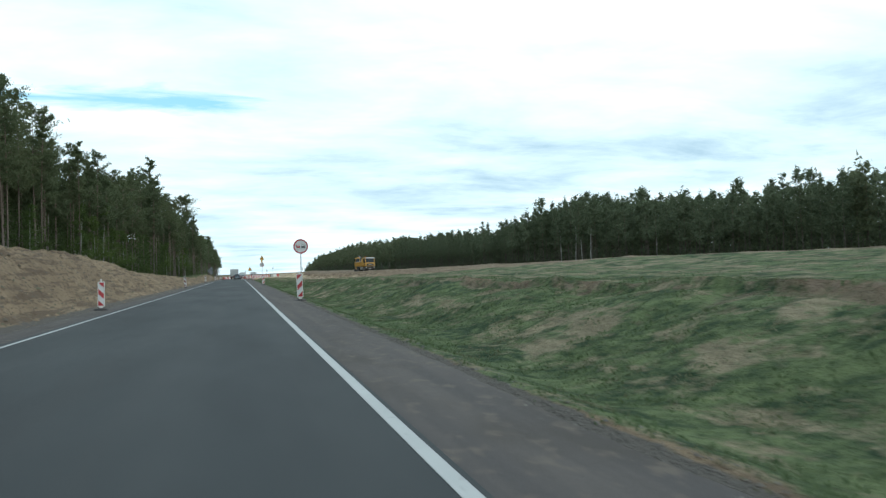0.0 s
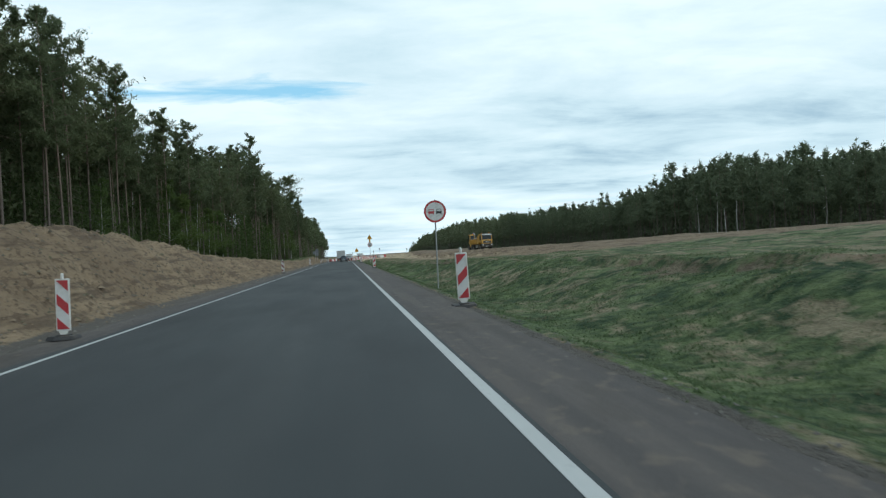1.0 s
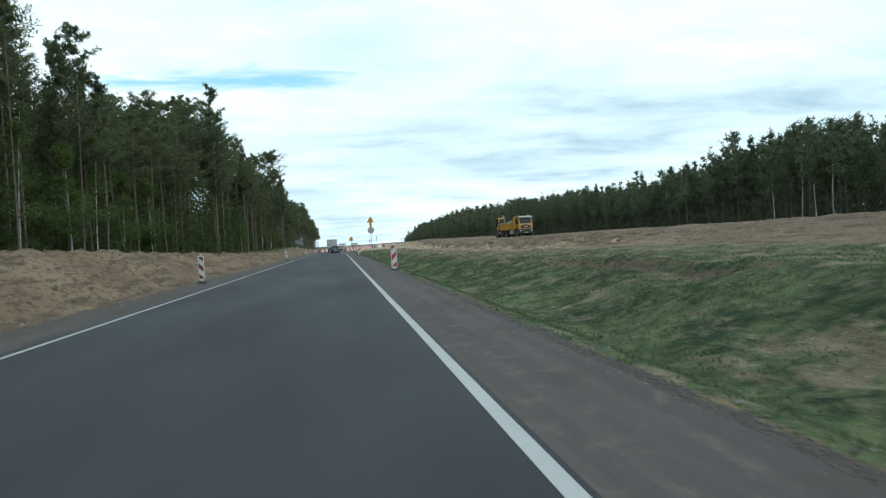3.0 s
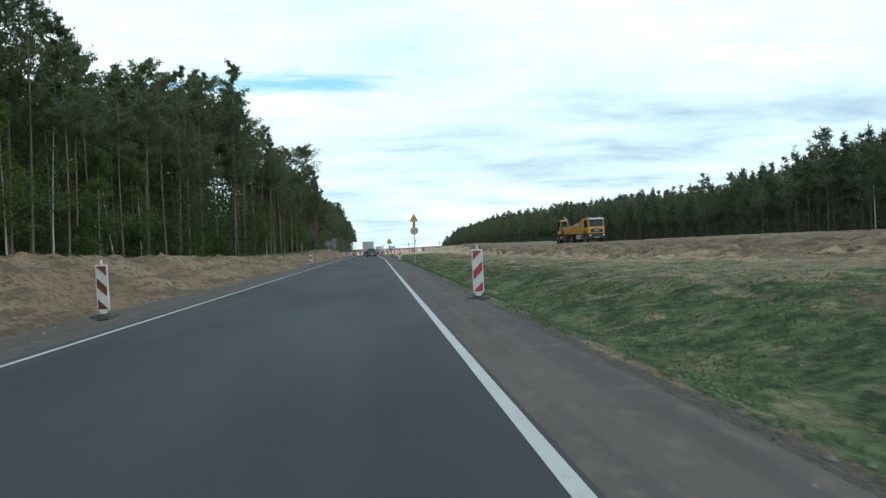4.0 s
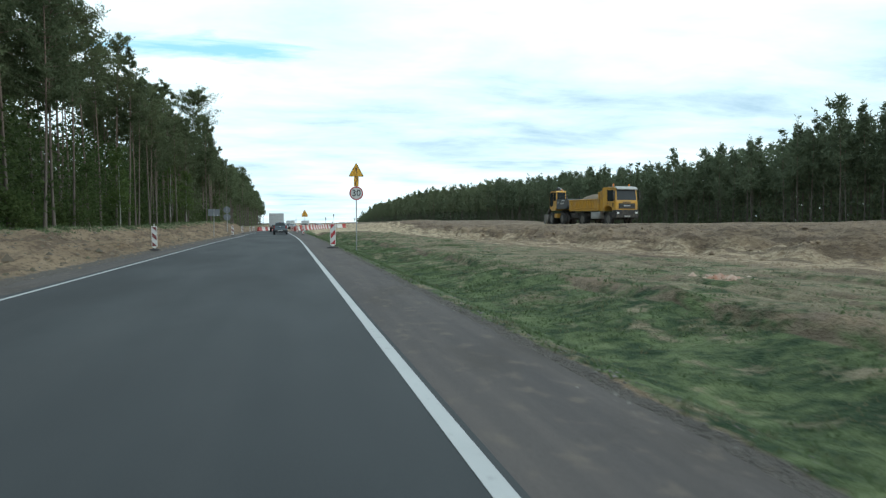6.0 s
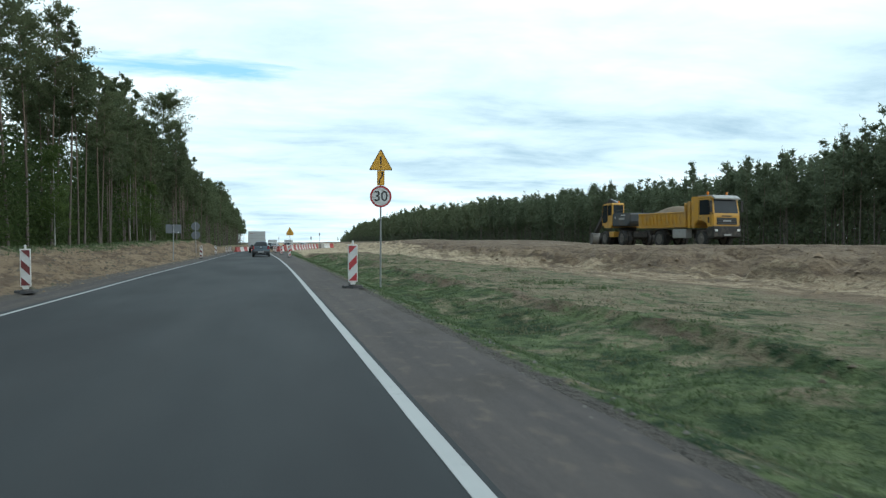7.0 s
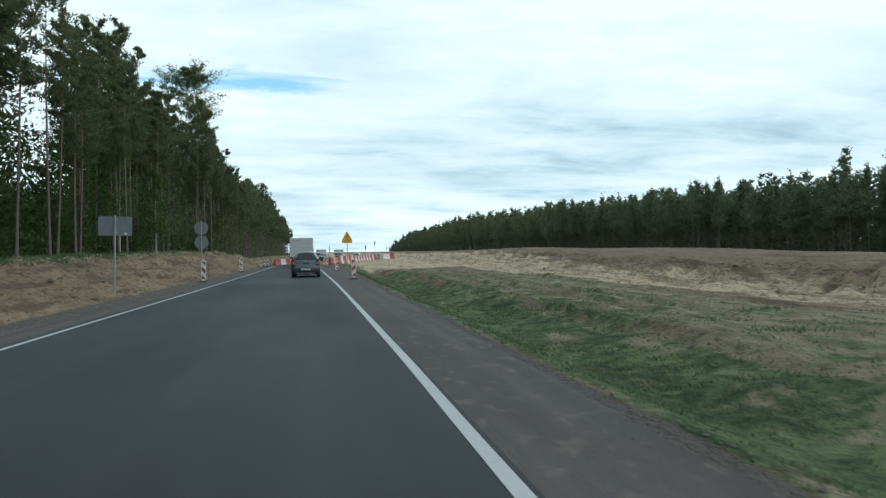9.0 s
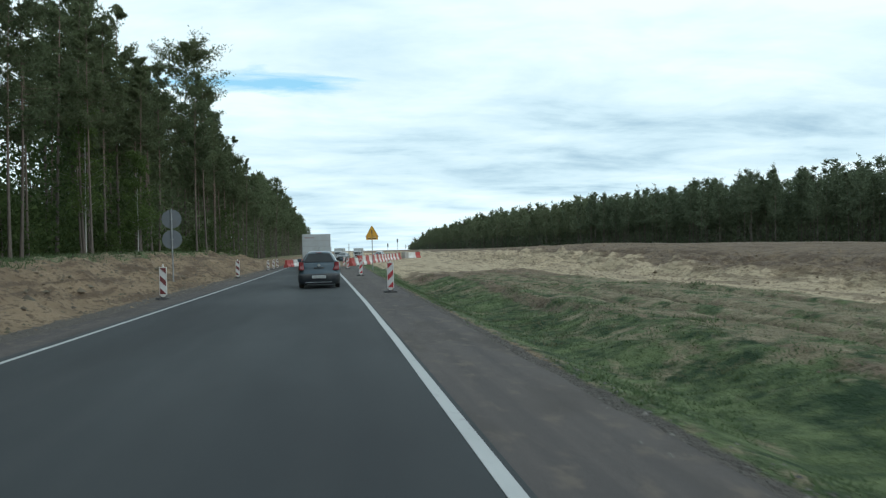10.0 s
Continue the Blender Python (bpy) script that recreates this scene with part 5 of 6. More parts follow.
def traffic_light(x, y, top):
    g = ground_at(x, y)
    thing = empty("traffic_light", pose(x, y, g, 0, 0, 4), "temporary traffic light with a black head on a thin pole", "traffic light", "temporary traffic lights")
    pole_part(thing, 0.06, top - g - 0.05, y=0.08, r=0.035)
    bm = bmesh.new()
    add_box(bm, (-0.3, -0.22, 0.0), (0.3, 0.38, 0.08), 0.02)
    part("foot", bm, RUBBER, thing)
    bm = bmesh.new()
    add_box(bm, (-0.14, -0.10, top - g - 0.85), (0.14, 0.06, top - g), 0.03)
    head = part("head", bm, SHEET_BLACK, thing)
    for k in range(3):
        zz = top - g - 0.15 - 0.27 * k
        bm = bmesh.new()
        add_tube(bm, (0, -0.10, zz), (0, -0.22, zz + 0.01), 0.115, 0.105, 16, caps=False)
        part("visor", bm, RUBBER, head)
        bm = bmesh.new()
        disc(bm, 0.10, -0.108, -0.098, zz, sides=16)
        part("lens", bm, LENS_DARK, head)
    return thing


LENS_DARK = plain("dark_lens", (0.05, 0.03, 0.02), 0.2, dirty=0.1)
for light in (traffic_light(10.8, 290.0, 3.1), traffic_light(13.6, 300.0, 4.3)):
    light.scale = (0.86, 0.86, 0.86)
# thin posts beyond the barrier
for x, y, top in ((2.45, 258.0, 2.65), (4.2, 267.0, 1.8)):
    g = ground_at(x, y)
    thing = empty("post", pose(x, y, max(g, float(road_dip(y))), 0, 1.0, 0), "thin grey steel post beside the site road", "post", "thin posts")
    pole_part(thing, 0.0, top, y=0.0, r=0.05)

# pale bare stems at the forest's edge
for x, y, h, lean, turn in ((-20.5, 123.3, 9.4, 5.0, -90), (-16.3, 213.4, 8.0, 1.2, -90), (-21.0, 92.0, 9.0, 3.0, 200)):
    s = np.linspace(0, 1, 8)
    v, f = tube_rings(np.stack([0.12 * np.sin(s * 5), 0.1 * np.cos(s * 4), s * h], -1), 0.085 * (1 - 0.7 * s), 7)
    ob = tri_mesh("dead_tree", v, f, BIRCH)
    ob.matrix_basis = pose(x, y, ground_at(x, y) - 0.2, lean, 0, turn)
    tagged(ob, "bare dead birch stem with pale bark", "tree", "bare stems")
for x, y, h in ((84.6, 168.0, 12.5), (84.2, 164.0, 8.5), (84.8, 160.0, 11.5), (84.4, 176.5, 12.0), (84.6, 131.0, 10.0)):
    s = np.linspace(0, 1, 6)
    v, f = tube_rings(np.stack([0.15 * np.sin(s * 4 + y), 0.1 * np.cos(s * 3), s * h], -1), 0.13 * (1 - 0.6 * s), 7)
    ob = tri_mesh("birch_tree", v, f, BIRCH)
    ob.matrix_basis = pose(x, y, ground_at(x, y) - 0.2)
    tagged(ob, "slender pale birch trunk before the dark far forest", "tree", "pale trunks at the far forest")


# ---- vehicles ----
def paint(name, colour, rough=0.35, coat=0.6, dirty=0.2, metal=0.0):
    n = Nodes(name, rough, metal)
    dust = n.span(n.noise(2.2, 5.0, own=True), 0.45, 0.75, 0.0, dirty)
    tone = n.mix(n.noise(5.0, 3.0, own=True), tuple(c * 0.9 for c in colour), tuple(min(1, c * 1.08) for c in colour))
    n.colour(n.mix(dust, tone, (0.26, 0.21, 0.15)))
    n.rough(n.math("ADD", n.math("MULTIPLY", dust, 0.9), rough))
    n.bsdf.inputs["Coat Weight"].default_value = coat
    n.bsdf.inputs["Coat Roughness"].default_value = 0.12
    return n.mat


def glass_dark(name):
    n = Nodes(name, 0.06, 0.0, 0.32)
    n.colour(n.mix(n.noise(1.5, 3.0, own=True), (0.012, 0.015, 0.017), (0.030, 0.036, 0.040)))
    n.rough(n.span(n.noise(6.0, 4.0, own=True), 0.4, 0.8, 0.04, 0.18))
    return n.mat


def lamp_glass(name, colour):
    n = Nodes(name, 0.15, 0.0, 0.6)
    n.colour(n.mix(n.noise(30.0, 2.0, own=True), tuple(c * 0.75 for c in colour), colour))
    n.bsdf.inputs["Coat Weight"].default_value = 1.0
    return n.mat


BLUE_PAINT = paint("slate_blue_paint", (0.026, 0.050, 0.070), 0.34, 0.7, 0.08, 0.35)
NAVY = paint("dark_navy_plastic", (0.010, 0.015, 0.021), 0.5, 0.2, 0.12)
GREY_PAINT = paint("dark_grey_paint", (0.04, 0.043, 0.048), 0.35, 0.7)
SILVER_PAINT = paint("silver_paint", (0.42, 0.43, 0.44), 0.35, 0.6, 0.15, 0.4)
YELLOW_PAINT = paint("yellow_machine_paint", (0.47, 0.25, 0.026), 0.5, 0.25, 0.6)
BOX_WHITE = paint("white_box_panel", (0.40, 0.42, 0.43), 0.5, 0.2, 0.2)
HOUSE_GREY = paint("dark_grey_machine_paint", (0.036, 0.043, 0.050), 0.6, 0.1, 0.3)
ARM = paint("black_arm_paint", (0.014, 0.014, 0.015), 0.7, 0.0, 0.2)
CHASSIS = plain("chassis_black", (0.022, 0.021, 0.020), 0.75, dirty=0.5)
TYRE = plain("tyre_rubber", (0.022, 0.022, 0.022), 0.9, dirty=0.55, dirt=(0.14, 0.115, 0.085))
RIM = plain("rim_steel", (0.13, 0.122, 0.11), 0.55, 0.5, dirty=0.5)
WORN_STEEL = plain("worn_steel", (0.13, 0.125, 0.115), 0.6, 0.3, dirty=0.5)
ALLOY = plain("alloy", (0.45, 0.46, 0.47), 0.35, 0.9, dirty=0.2)
GLASS = glass_dark("tinted_glass")
TAIL_RED = lamp_glass("red_lamp_glass", (0.20, 0.008, 0.012))
AMBER = lamp_glass("amber_lamp_glass", (0.85, 0.25, 0.02))
CLEAR = lamp_glass("clear_lamp_glass", (0.75, 0.76, 0.74))
GREY_PAINT2 = plain("grey_metal_tank", (0.34, 0.34, 0.33), 0.5, 0.4, dirty=0.4)
BARRED = plain("faded_print", (0.30, 0.20, 0.19), 0.6)
SEAT = plain("dark_cloth", (0.03, 0.03, 0.034), 0.9)
LOAD = plain("sand_load", (0.16, 0.122, 0.082), 0.95, vary=0.3, scale=3.0, dirty=0.3)


def ring_loft(bm, rings):
    """Skins a stack of closed rings with equal numbers of corners and caps both ends."""
    rows = [[bm.verts.new(p) for p in ring] for ring in rings]
    for low, high in zip(rows, rows[1:]):
        for i in range(len(low)):
            j = (i + 1) % len(low)
            bm.faces.new((low[i], low[j], high[j], high[i]))
    bm.faces.new(rows[0][::-1])
    bm.faces.new(rows[-1])
    bmesh.ops.recalc_face_normals(bm, faces=list(bm.faces))


def rounded(x0, x1, y0, y1, z, r, bow=0.0):
    """A rounded rectangle ring at height z; bow pushes its front and back out at the middle."""
    pts = []
    for cx, cy, a0 in ((x1 - r, y1 - r, 0), (x0 + r, y1 - r, 90), (x0 + r, y0 + r, 180), (x1 - r, y0 + r, 270)):
        for k in range(5):
            a = math.radians(a0 + 22.5 * k)
            x, y = cx + r * math.cos(a), cy + r * math.sin(a)
            w = 1 - (2 * (x - x0) / (x1 - x0) - 1) ** 2
            y += bow * w * (1 if y > (y0 + y1) / 2 else -1)
            pts.append((x, y, z))
    return pts


def wheel(name, parent, x, y, r, width, hub=RIM, out=1):
    """A wheel on an axle along x: tyre with rounded shoulders, rim and hub."""
    bm = bmesh.new()
    prof = [(r * 0.62, -0.5), (r * 0.90, -0.5), (r * 0.985, -0.40), (r, -0.22), (r, 0.22), (r * 0.985, 0.40), (r * 0.90, 0.5), (r * 0.62, 0.5)]
    n = 28
    rows = [[bm.verts.new((x + w * width, y + q * math.cos(2 * math.pi * k / n), r + q * math.sin(2 * math.pi * k / n))) for q, w in prof] for k in range(n)]
    for k in range(n):
        a, b = rows[k], rows[(k + 1) % n]
        for i in range(len(prof)):
            j = (i + 1) % len(prof)
            bm.faces.new((a[i], a[j], b[j], b[i]))
    bmesh.ops.recalc_face_normals(bm, faces=list(bm.faces))
    tyre = part(name, bm, TYRE, parent, smooth=False)
    bm = bmesh.new()
    add_tube(bm, (x - 0.42 * width, y, r), (x + 0.42 * width, y, r), r * 0.63, r * 0.63, 24)
    add_tube(bm, (x + out * 0.36 * width, y, r), (x + out * 0.52 * width, y, r), r * 0.28, r * 0.20, 16)
    for k in range(8):
        a = 2 * math.pi * k / 8
        c = (y + 0.4 * r * math.cos(a), r + 0.4 * r * math.sin(a))
        add_tube(bm, (x + out * 0.40 * width, *c), (x + out * 0.47 * width, *c), r * 0.05, r * 0.05, 6)
    part("rim", bm, hub, tyre)
    return tyre


def panel(name, corners, material, parent, thick=0.006, label=""):
    """A flat pane through four or more corners with a little thickness towards its back."""
    pts = [Vector(c) for c in corners]
    nrm = (pts[1] - pts[0]).cross(pts[2] - pts[0]).normalized() * thick
    bm = bmesh.new()
    front = [bm.verts.new(p) for p in pts]
    back = [bm.verts.new(p - nrm) for p in pts]
    bm.faces.new(front)
    bm.faces.new(back[::-1])
    for i in range(len(pts)):
        j = (i + 1) % len(pts)
        bm.faces.new((front[i], back[i], back[j], front[j]))
    bmesh.ops.recalc_face_normals(bm, faces=list(bm.faces))
    return part(name, bm, material, parent, label)


def hatchback(m, body_material, label, group="", name="car"):
    """A small hatchback; its rear is at y = 0 and it points along +y."""
    thing = empty(name, m, label, "car", group)
    bm = bmesh.new()
    ring_loft(bm, [
        rounded(-0.72, 0.72, 0.14, 3.80, 0.20, 0.16, 0.03),
        rounded(-0.79, 0.79, 0.03, 3.92, 0.30, 0.22, 0.06),
        rounded(-0.815, 0.815, 0.00, 3.95, 0.42, 0.24, 0.07),
        rounded(-0.82, 0.82, 0.00, 3.94, 0.58, 0.24, 0.07),
        rounded(-0.82, 0.82, 0.05, 3.90, 0.63, 0.24, 0.06),
        rounded(-0.825, 0.825, 0.06, 3.82, 0.78, 0.22, 0.06),
        rounded(-0.79, 0.79, 0.09, 3.55, 0.93, 0.22, 0.06),
        rounded(-0.75, 0.75, 0.14, 2.95, 0.985, 0.22, 0.06),
    ])
    body = part("body", bm, body_material, thing, smooth=True)
    bm = bmesh.new()
    ring_loft(bm, [
        rounded(-0.735, 0.735, 0.12, 2.90, 0.95, 0.22, 0.06),
        rounded(-0.655, 0.655, 0.21, 2.56, 1.08, 0.24, 0.07),
        rounded(-0.575, 0.575, 0.32, 2.26, 1.22, 0.24, 0.07),
        rounded(-0.50, 0.50, 0.42, 2.02, 1.33, 0.22, 0.07),
        rounded(-0.43, 0.43, 0.52, 1.90, 1.39, 0.20, 0.06),
        rounded(-0.30, 0.30, 0.68, 1.72, 1.42, 0.16, 0.05),
    ])
    part("roof", bm, body_material, thing, smooth=True)
    panel("rear_window", [(-0.60, 0.105, 0.995), (0.60, 0.105, 0.995), (0.57, 0.13, 1.06), (0.42, 0.335, 1.325), (-0.42, 0.335, 1.325), (-0.57, 0.13, 1.06)], GLASS, thing, 0.012)
    for s in (-1, 1):
        panel("side_window", [(s * 0.712, 0.50, 1.0), (s * 0.712, 2.45, 1.0), (s * 0.545, 2.0, 1.28), (s * 0.545, 0.70, 1.28)][::s], GLASS, thing, 0.012)
        bm = bmesh.new()
        ring_loft(bm, [rounded(min(s * 0.54, s * 0.80), max(s * 0.58, s * 0.80), -0.005, 0.22, zz, 0.05) if zz < 0.86 else rounded(min(s * 0.60, s * 0.79), max(s * 0.60, s * 0.79), 0.005, 0.24, zz, 0.05) for zz in (0.70, 0.74, 0.86, 0.94, 1.0)])
        part("tail_light", bm, TAIL_RED, thing, "red tail light")
        bm = bmesh.new()
        add_box(bm, (min(s * 0.80, s * 0.97), 2.28, 0.98), (max(s * 0.80, s * 0.97), 2.40, 1.12), 0.03)
        part("door_mirror", bm, body_material, thing)
        for yy in (0.68, 3.15):
            wheel("wheel", thing, s * 0.715, yy, 0.295, 0.19, ALLOY, s)
    bm = bmesh.new()
    ring_loft(bm, [rounded(-0.76, 0.76, 0.0, 0.62, 0.17, 0.2, 0.05), rounded(-0.82, 0.82, -0.05, 0.62, 0.25, 0.22, 0.06), rounded(-0.828, 0.828, -0.06, 0.62, 0.48, 0.22, 0.06), rounded(-0.825, 0.825, -0.03, 0.62, 0.565, 0.22, 0.06)])
    part("rear_bumper", bm, NAVY, thing, "dark lower bumper", smooth=True)
    bm = bmesh.new()
    add_box(bm, (-0.52, -0.128, 0.235), (0.52, -0.09, 0.252), 0.004)
    part("chrome_strip", bm, ALLOY, thing)
    bm = bmesh.new()
    add_box(bm, (-0.27, -0.134, 0.39), (0.27, -0.112, 0.50), 0.006)
    plate = part("number_plate", bm, BOX_WHITE, thing, "white number plate")
    for a, b in ((-0.21, -0.06), (-0.02, 0.22)):
        bm = bmesh.new()
        add_box(bm, (a, -0.1365, 0.415), (b, -0.133, 0.475))
        part("bar", bm, GREY_PAINT2, plate)
    bm = bmesh.new()
    disc(bm, 0.055, 0.010, 0.03, 0.885, sides=20)
    part("badge", bm, ALLOY, thing)
    bm = bmesh.new()
    add_box(bm, (-0.20, -0.012, 0.765), (0.20, 0.03, 0.80), 0.008)
    part("tailgate_handle", bm, CHASSIS, thing)
    bm = bmesh.new()
    add_tube(bm, (0, 0.62, 1.405), (0, 0.45, 1.57), 0.007, 0.004, 6)
    part("aerial", bm, CHASSIS, thing)
    bm = bmesh.new()
    add_box(bm, (-0.13, 0.355, 1.345), (0.13, 0.42, 1.362), 0.006)
    part("brake_light", bm, TAIL_RED, thing)
    bm = bmesh.new()
    add_tube(bm, (-0.02, 0.115, 1.02), (-0.30, 0.135, 1.045), 0.010, 0.007, 8)
    part("wiper", bm, CHASSIS, thing)
    # the front
    panel("windscreen", [(0.56, 2.925, 0.99), (-0.56, 2.925, 0.99), (-0.42, 2.13, 1.31), (0.42, 2.13, 1.31)], GLASS, thing, 0.012)
    for s in (-1, 1):
        bm = bmesh.new()
        ring_loft(bm, [rounded(min(s * 0.46, s * 0.78), max(s * 0.46, s * 0.78), 3.60, 3.93, zz, 0.06) for zz in (0.64, 0.70, 0.78)])
        part("headlight", bm, CLEAR, thing)
    bm = bmesh.new()
    add_box(bm, (-0.42, 3.85, 0.50), (0.42, 4.03, 0.72), 0.03)
    part("grille", bm, CHASSIS, thing)
    for s in (-1, 1):
        bm = bmesh.new()
        add_box(bm, (s * 0.36 - 0.22, 0.75, 0.9), (s * 0.36 + 0.22, 0.9, 1.22), 0.06)
        part("seat_back", bm, SEAT, thing)
    return thing


def box_truck(m, box_material, label, group="", length=5.6, top=2.82):
    """A light lorry with a box body; its rear is at y = 0 and it points along +y."""
    thing = empty("lorry", m, label, "lorry", group)
    bm = bmesh.new()
    add_box(bm, (-1.10, 0.0, 0.88), (1.10, length - 1.7, top), 0.03)
    box = part("box_body", bm, box_material, thing)
    for s in (-1, 1):
        bm = bmesh.new()
        add_box(bm, (0.012 if s > 0 else -1.06, -0.030, 0.95), (1.06 if s > 0 else -0.012, 0.001, top - 0.06), 0.008)
        part("rear_door", bm, box_material, box)
    for zz in (1.35, 1.85, 2.28):
        bm = bmesh.new()
        add_box(bm, (-1.06, -0.036, zz), (1.06, -0.028, zz + 0.03))
        part("rib", bm, GREY_PAINT2, box)
    for a, b in ((-0.9, -0.45), (-0.40, -0.2)):
        bm = bmesh.new()
        add_box(bm, (a, -0.0345, 2.5), (b, -0.029, 2.57))
        part("line_of_writing", bm, BARRED, box)
    bm = bmesh.new()
    add_box(bm, (-0.42, 0.1, 0.62), (0.42, length - 0.3, 0.88), 0.02)
    part("chassis", bm, CHASSIS, thing)
    bm = bmesh.new()
    add_box(bm, (-1.0, -0.04, 0.45), (1.0, 0.04, 0.58), 0.015)
    part("under_run_bar", bm, CHASSIS, thing)
    for s in (-1, 1):
        bm = bmesh.new()
        add_box(bm, (s * 0.85 - 0.13, -0.05, 0.62), (s * 0.85 + 0.13, 0.03, 0.74), 0.012)
        part("tail_light", bm, TAIL_RED, thing, "red tail light")
        for yy in (1.2, length - 0.9):
            wheel("wheel", thing, s * 0.88, yy, 0.36, 0.30 if yy < 2 else 0.2, RIM, s)
    bm = bmesh.new()
    ring_loft(bm, [rounded(-0.98, 0.98, length - 1.6, length, zz, 0.12) for zz in (0.45, 0.75, 1.25)] + [rounded(-0.94, 0.94, length - 1.6, length - 0.42, 1.85, 0.12), rounded(-0.88, 0.88, length - 1.55, length - 0.65, 2.12, 0.12)])
    cab = part("cab", bm, BOX_WHITE, thing, smooth=False)
    y1, y2 = length + 0.006, length - 0.41
    panel("windscreen", [(0.86, y1 - 0.03, 1.30), (-0.86, y1 - 0.03, 1.30), (-0.82, y2, 1.86), (0.82, y2, 1.86)], GLASS, cab, 0.012)
    bm = bmesh.new()
    add_box(bm, (-0.6, length - 0.02, 0.75), (0.6, length + 0.02, 1.12), 0.01)
    part("grille", bm, CHASSIS, cab)
    for s in (-1, 1):
        bm = bmesh.new()
        add_box(bm, (s * 0.78 - 0.14, length - 0.02, 0.78), (s * 0.78 + 0.14, length + 0.02, 0.98), 0.012)
        part("headlight", bm, CLEAR, cab)
        bm = bmesh.new()
        add_box(bm, (s * 1.08 - 0.08, length - 0.42, 1.42), (s * 1.08 + 0.08, length - 0.34, 1.80), 0.02)
        add_tube(bm, (s * 0.9, length - 0.38, 1.75), (s * 1.08, length - 0.38, 1.75), 0.012)
        part("mirror", bm, CHASSIS, cab)
    return thing


def dump_truck(m):
    """A two-axle tipper; its front is at y = 0 and faces -y."""
    thing = empty("dump_truck", m, "dusty yellow tipper lorry loaded with sand", "dump truck")
    bm = bmesh.new()
    for s in (-1, 1):
        add_box(bm, (s * 0.42 - 0.05, 0.25, 0.72), (s * 0.42 + 0.05, 6.45, 0.98), 0.01)
    for yy in (0.4, 2.2, 3.6, 5.0, 6.3):
        add_box(bm, (-0.42, yy, 0.76), (0.42, yy + 0.12, 0.94))
    add_tube(bm, (-0.95, 1.05, 0.52), (0.95, 1.05, 0.52), 0.09)
    add_tube(bm, (-0.95, 4.8, 0.52), (0.95, 4.8, 0.52), 0.12)
    part("chassis", bm, CHASSIS, thing)
    # cab
    bm = bmesh.new()
    outline = [(0.02, 0.98), (0.0, 1.10), (0.0, 1.56), (0.16, 2.42), (0.26, 2.53), (1.80, 2.56), (1.86, 2.48), (1.86, 1.02), (1.60, 0.98), (1.52, 1.18), (1.25, 1.32), (0.85, 1.32), (0.58, 1.18), (0.50, 0.98)]
    add_prism(bm, outline, "x", -1.16, 1.16)
    bmesh.ops.bevel(bm, geom=[e for e in bm.edges if abs(abs(e.verts[0].co.x) - 1.16) < 1e-4 and abs(e.verts[0].co.x - e.verts[1].co.x) < 1e-4], offset=0.05, segments=2, affect="EDGES")
    cab = part("cab", bm, YELLOW_PAINT, thing)
    cab.scale = (1.0, 1.0, 1.07)
    panel("windscreen", [(-1.02, 0.008, 1.60), (1.02, 0.008, 1.60), (0.98, 0.148, 2.38), (-0.98, 0.148, 2.38)], GLASS, cab, 0.012)
    for s in (-1, 1):
        panel("side_window", [(s * 1.166, 0.24, 1.62), (s * 1.166, 1.12, 1.62), (s * 1.166, 1.12, 2.36), (s * 1.166, 0.34, 2.36)][::-s], GLASS, cab, 0.012)
        bm = bmesh.new()
        for a, b, c, d in ((0.20, 0.215, 1.10, 2.44), (1.19, 1.205, 1.30, 2.44), (0.20, 1.205, 2.43, 2.445)):
            add_box(bm, (s * 1.1615 - 0.002, a, c), (s * 1.1615 + 0.002, b, d))
        part("door_gap", bm, CHASSIS, cab)
        bm = bmesh.new()
        add_box(bm, (s * 1.168 - 0.012, 1.0, 1.45), (s * 1.168 + 0.012, 1.13, 1.49), 0.006)
        part("door_handle", bm, CHASSIS, cab)
        bm = bmesh.new()
        add_box(bm, (s * 1.165 - 0.01, 0.30, 1.22), (s * 1.165 + 0.01, 0.44, 1.50), 0.01)
        part("air_slot", bm, CHASSIS, cab)
        bm = bmesh.new()
        add_tube(bm, (s * 1.14, 0.16, 2.40), (s * 1.34, 0.02, 2.28), 0.014)
        add_tube(bm, (s * 1.14, 0.06, 1.66), (s * 1.34, 0.02, 1.78), 0.014)
        add_box(bm, (s * 1.34 - 0.09, -0.02, 1.75), (s * 1.34 + 0.09, 0.05, 2.30), 0.02)
        part("mirror", bm, CHASSIS, cab, "black door mirror")
        bm = bmesh.new()
        add_box(bm, (s * 0.96 - 0.12, -0.085, 0.84), (s * 0.96 + 0.12, -0.02, 0.96), 0.012)
        part("headlight", bm, CLEAR, thing)
        bm = bmesh.new()
        add_tube(bm, (s * 0.82, 0.75, 2.55), (s * 0.82, 0.75, 2.63), 0.03)
        add_tube(bm, (s * 0.82, 0.75, 2.63), (s * 0.82, 0.75, 2.78), 0.075, 0.06)
        part("beacon", bm, AMBER, cab, "amber beacon")
        bm = bmesh.new()
        add_box(bm, (s * 1.02 - 0.13, 0.50, 0.42), (s * 1.02 + 0.13, 0.56, 0.98))
        add_box(bm, (s * 1.03 - 0.13, 0.10, 0.50), (s * 1.03 + 0.13, 0.50, 0.56), 0.01)
        part("step", bm, CHASSIS, thing)
    bm = bmesh.new()
    add_box(bm, (-0.86, -0.022, 1.12), (0.86, 0.01, 1.47), 0.01)
    grille = part("grille", bm, CHASSIS, cab)
    for zz in (1.16, 1.27, 1.38):
        bm = bmesh.new()
        add_box(bm, (-0.78, -0.034, zz), (0.78, -0.018, zz + 0.035), 0.004)
        part("slat", bm, HOUSE_GREY, grille)
    bm = bmesh.new()
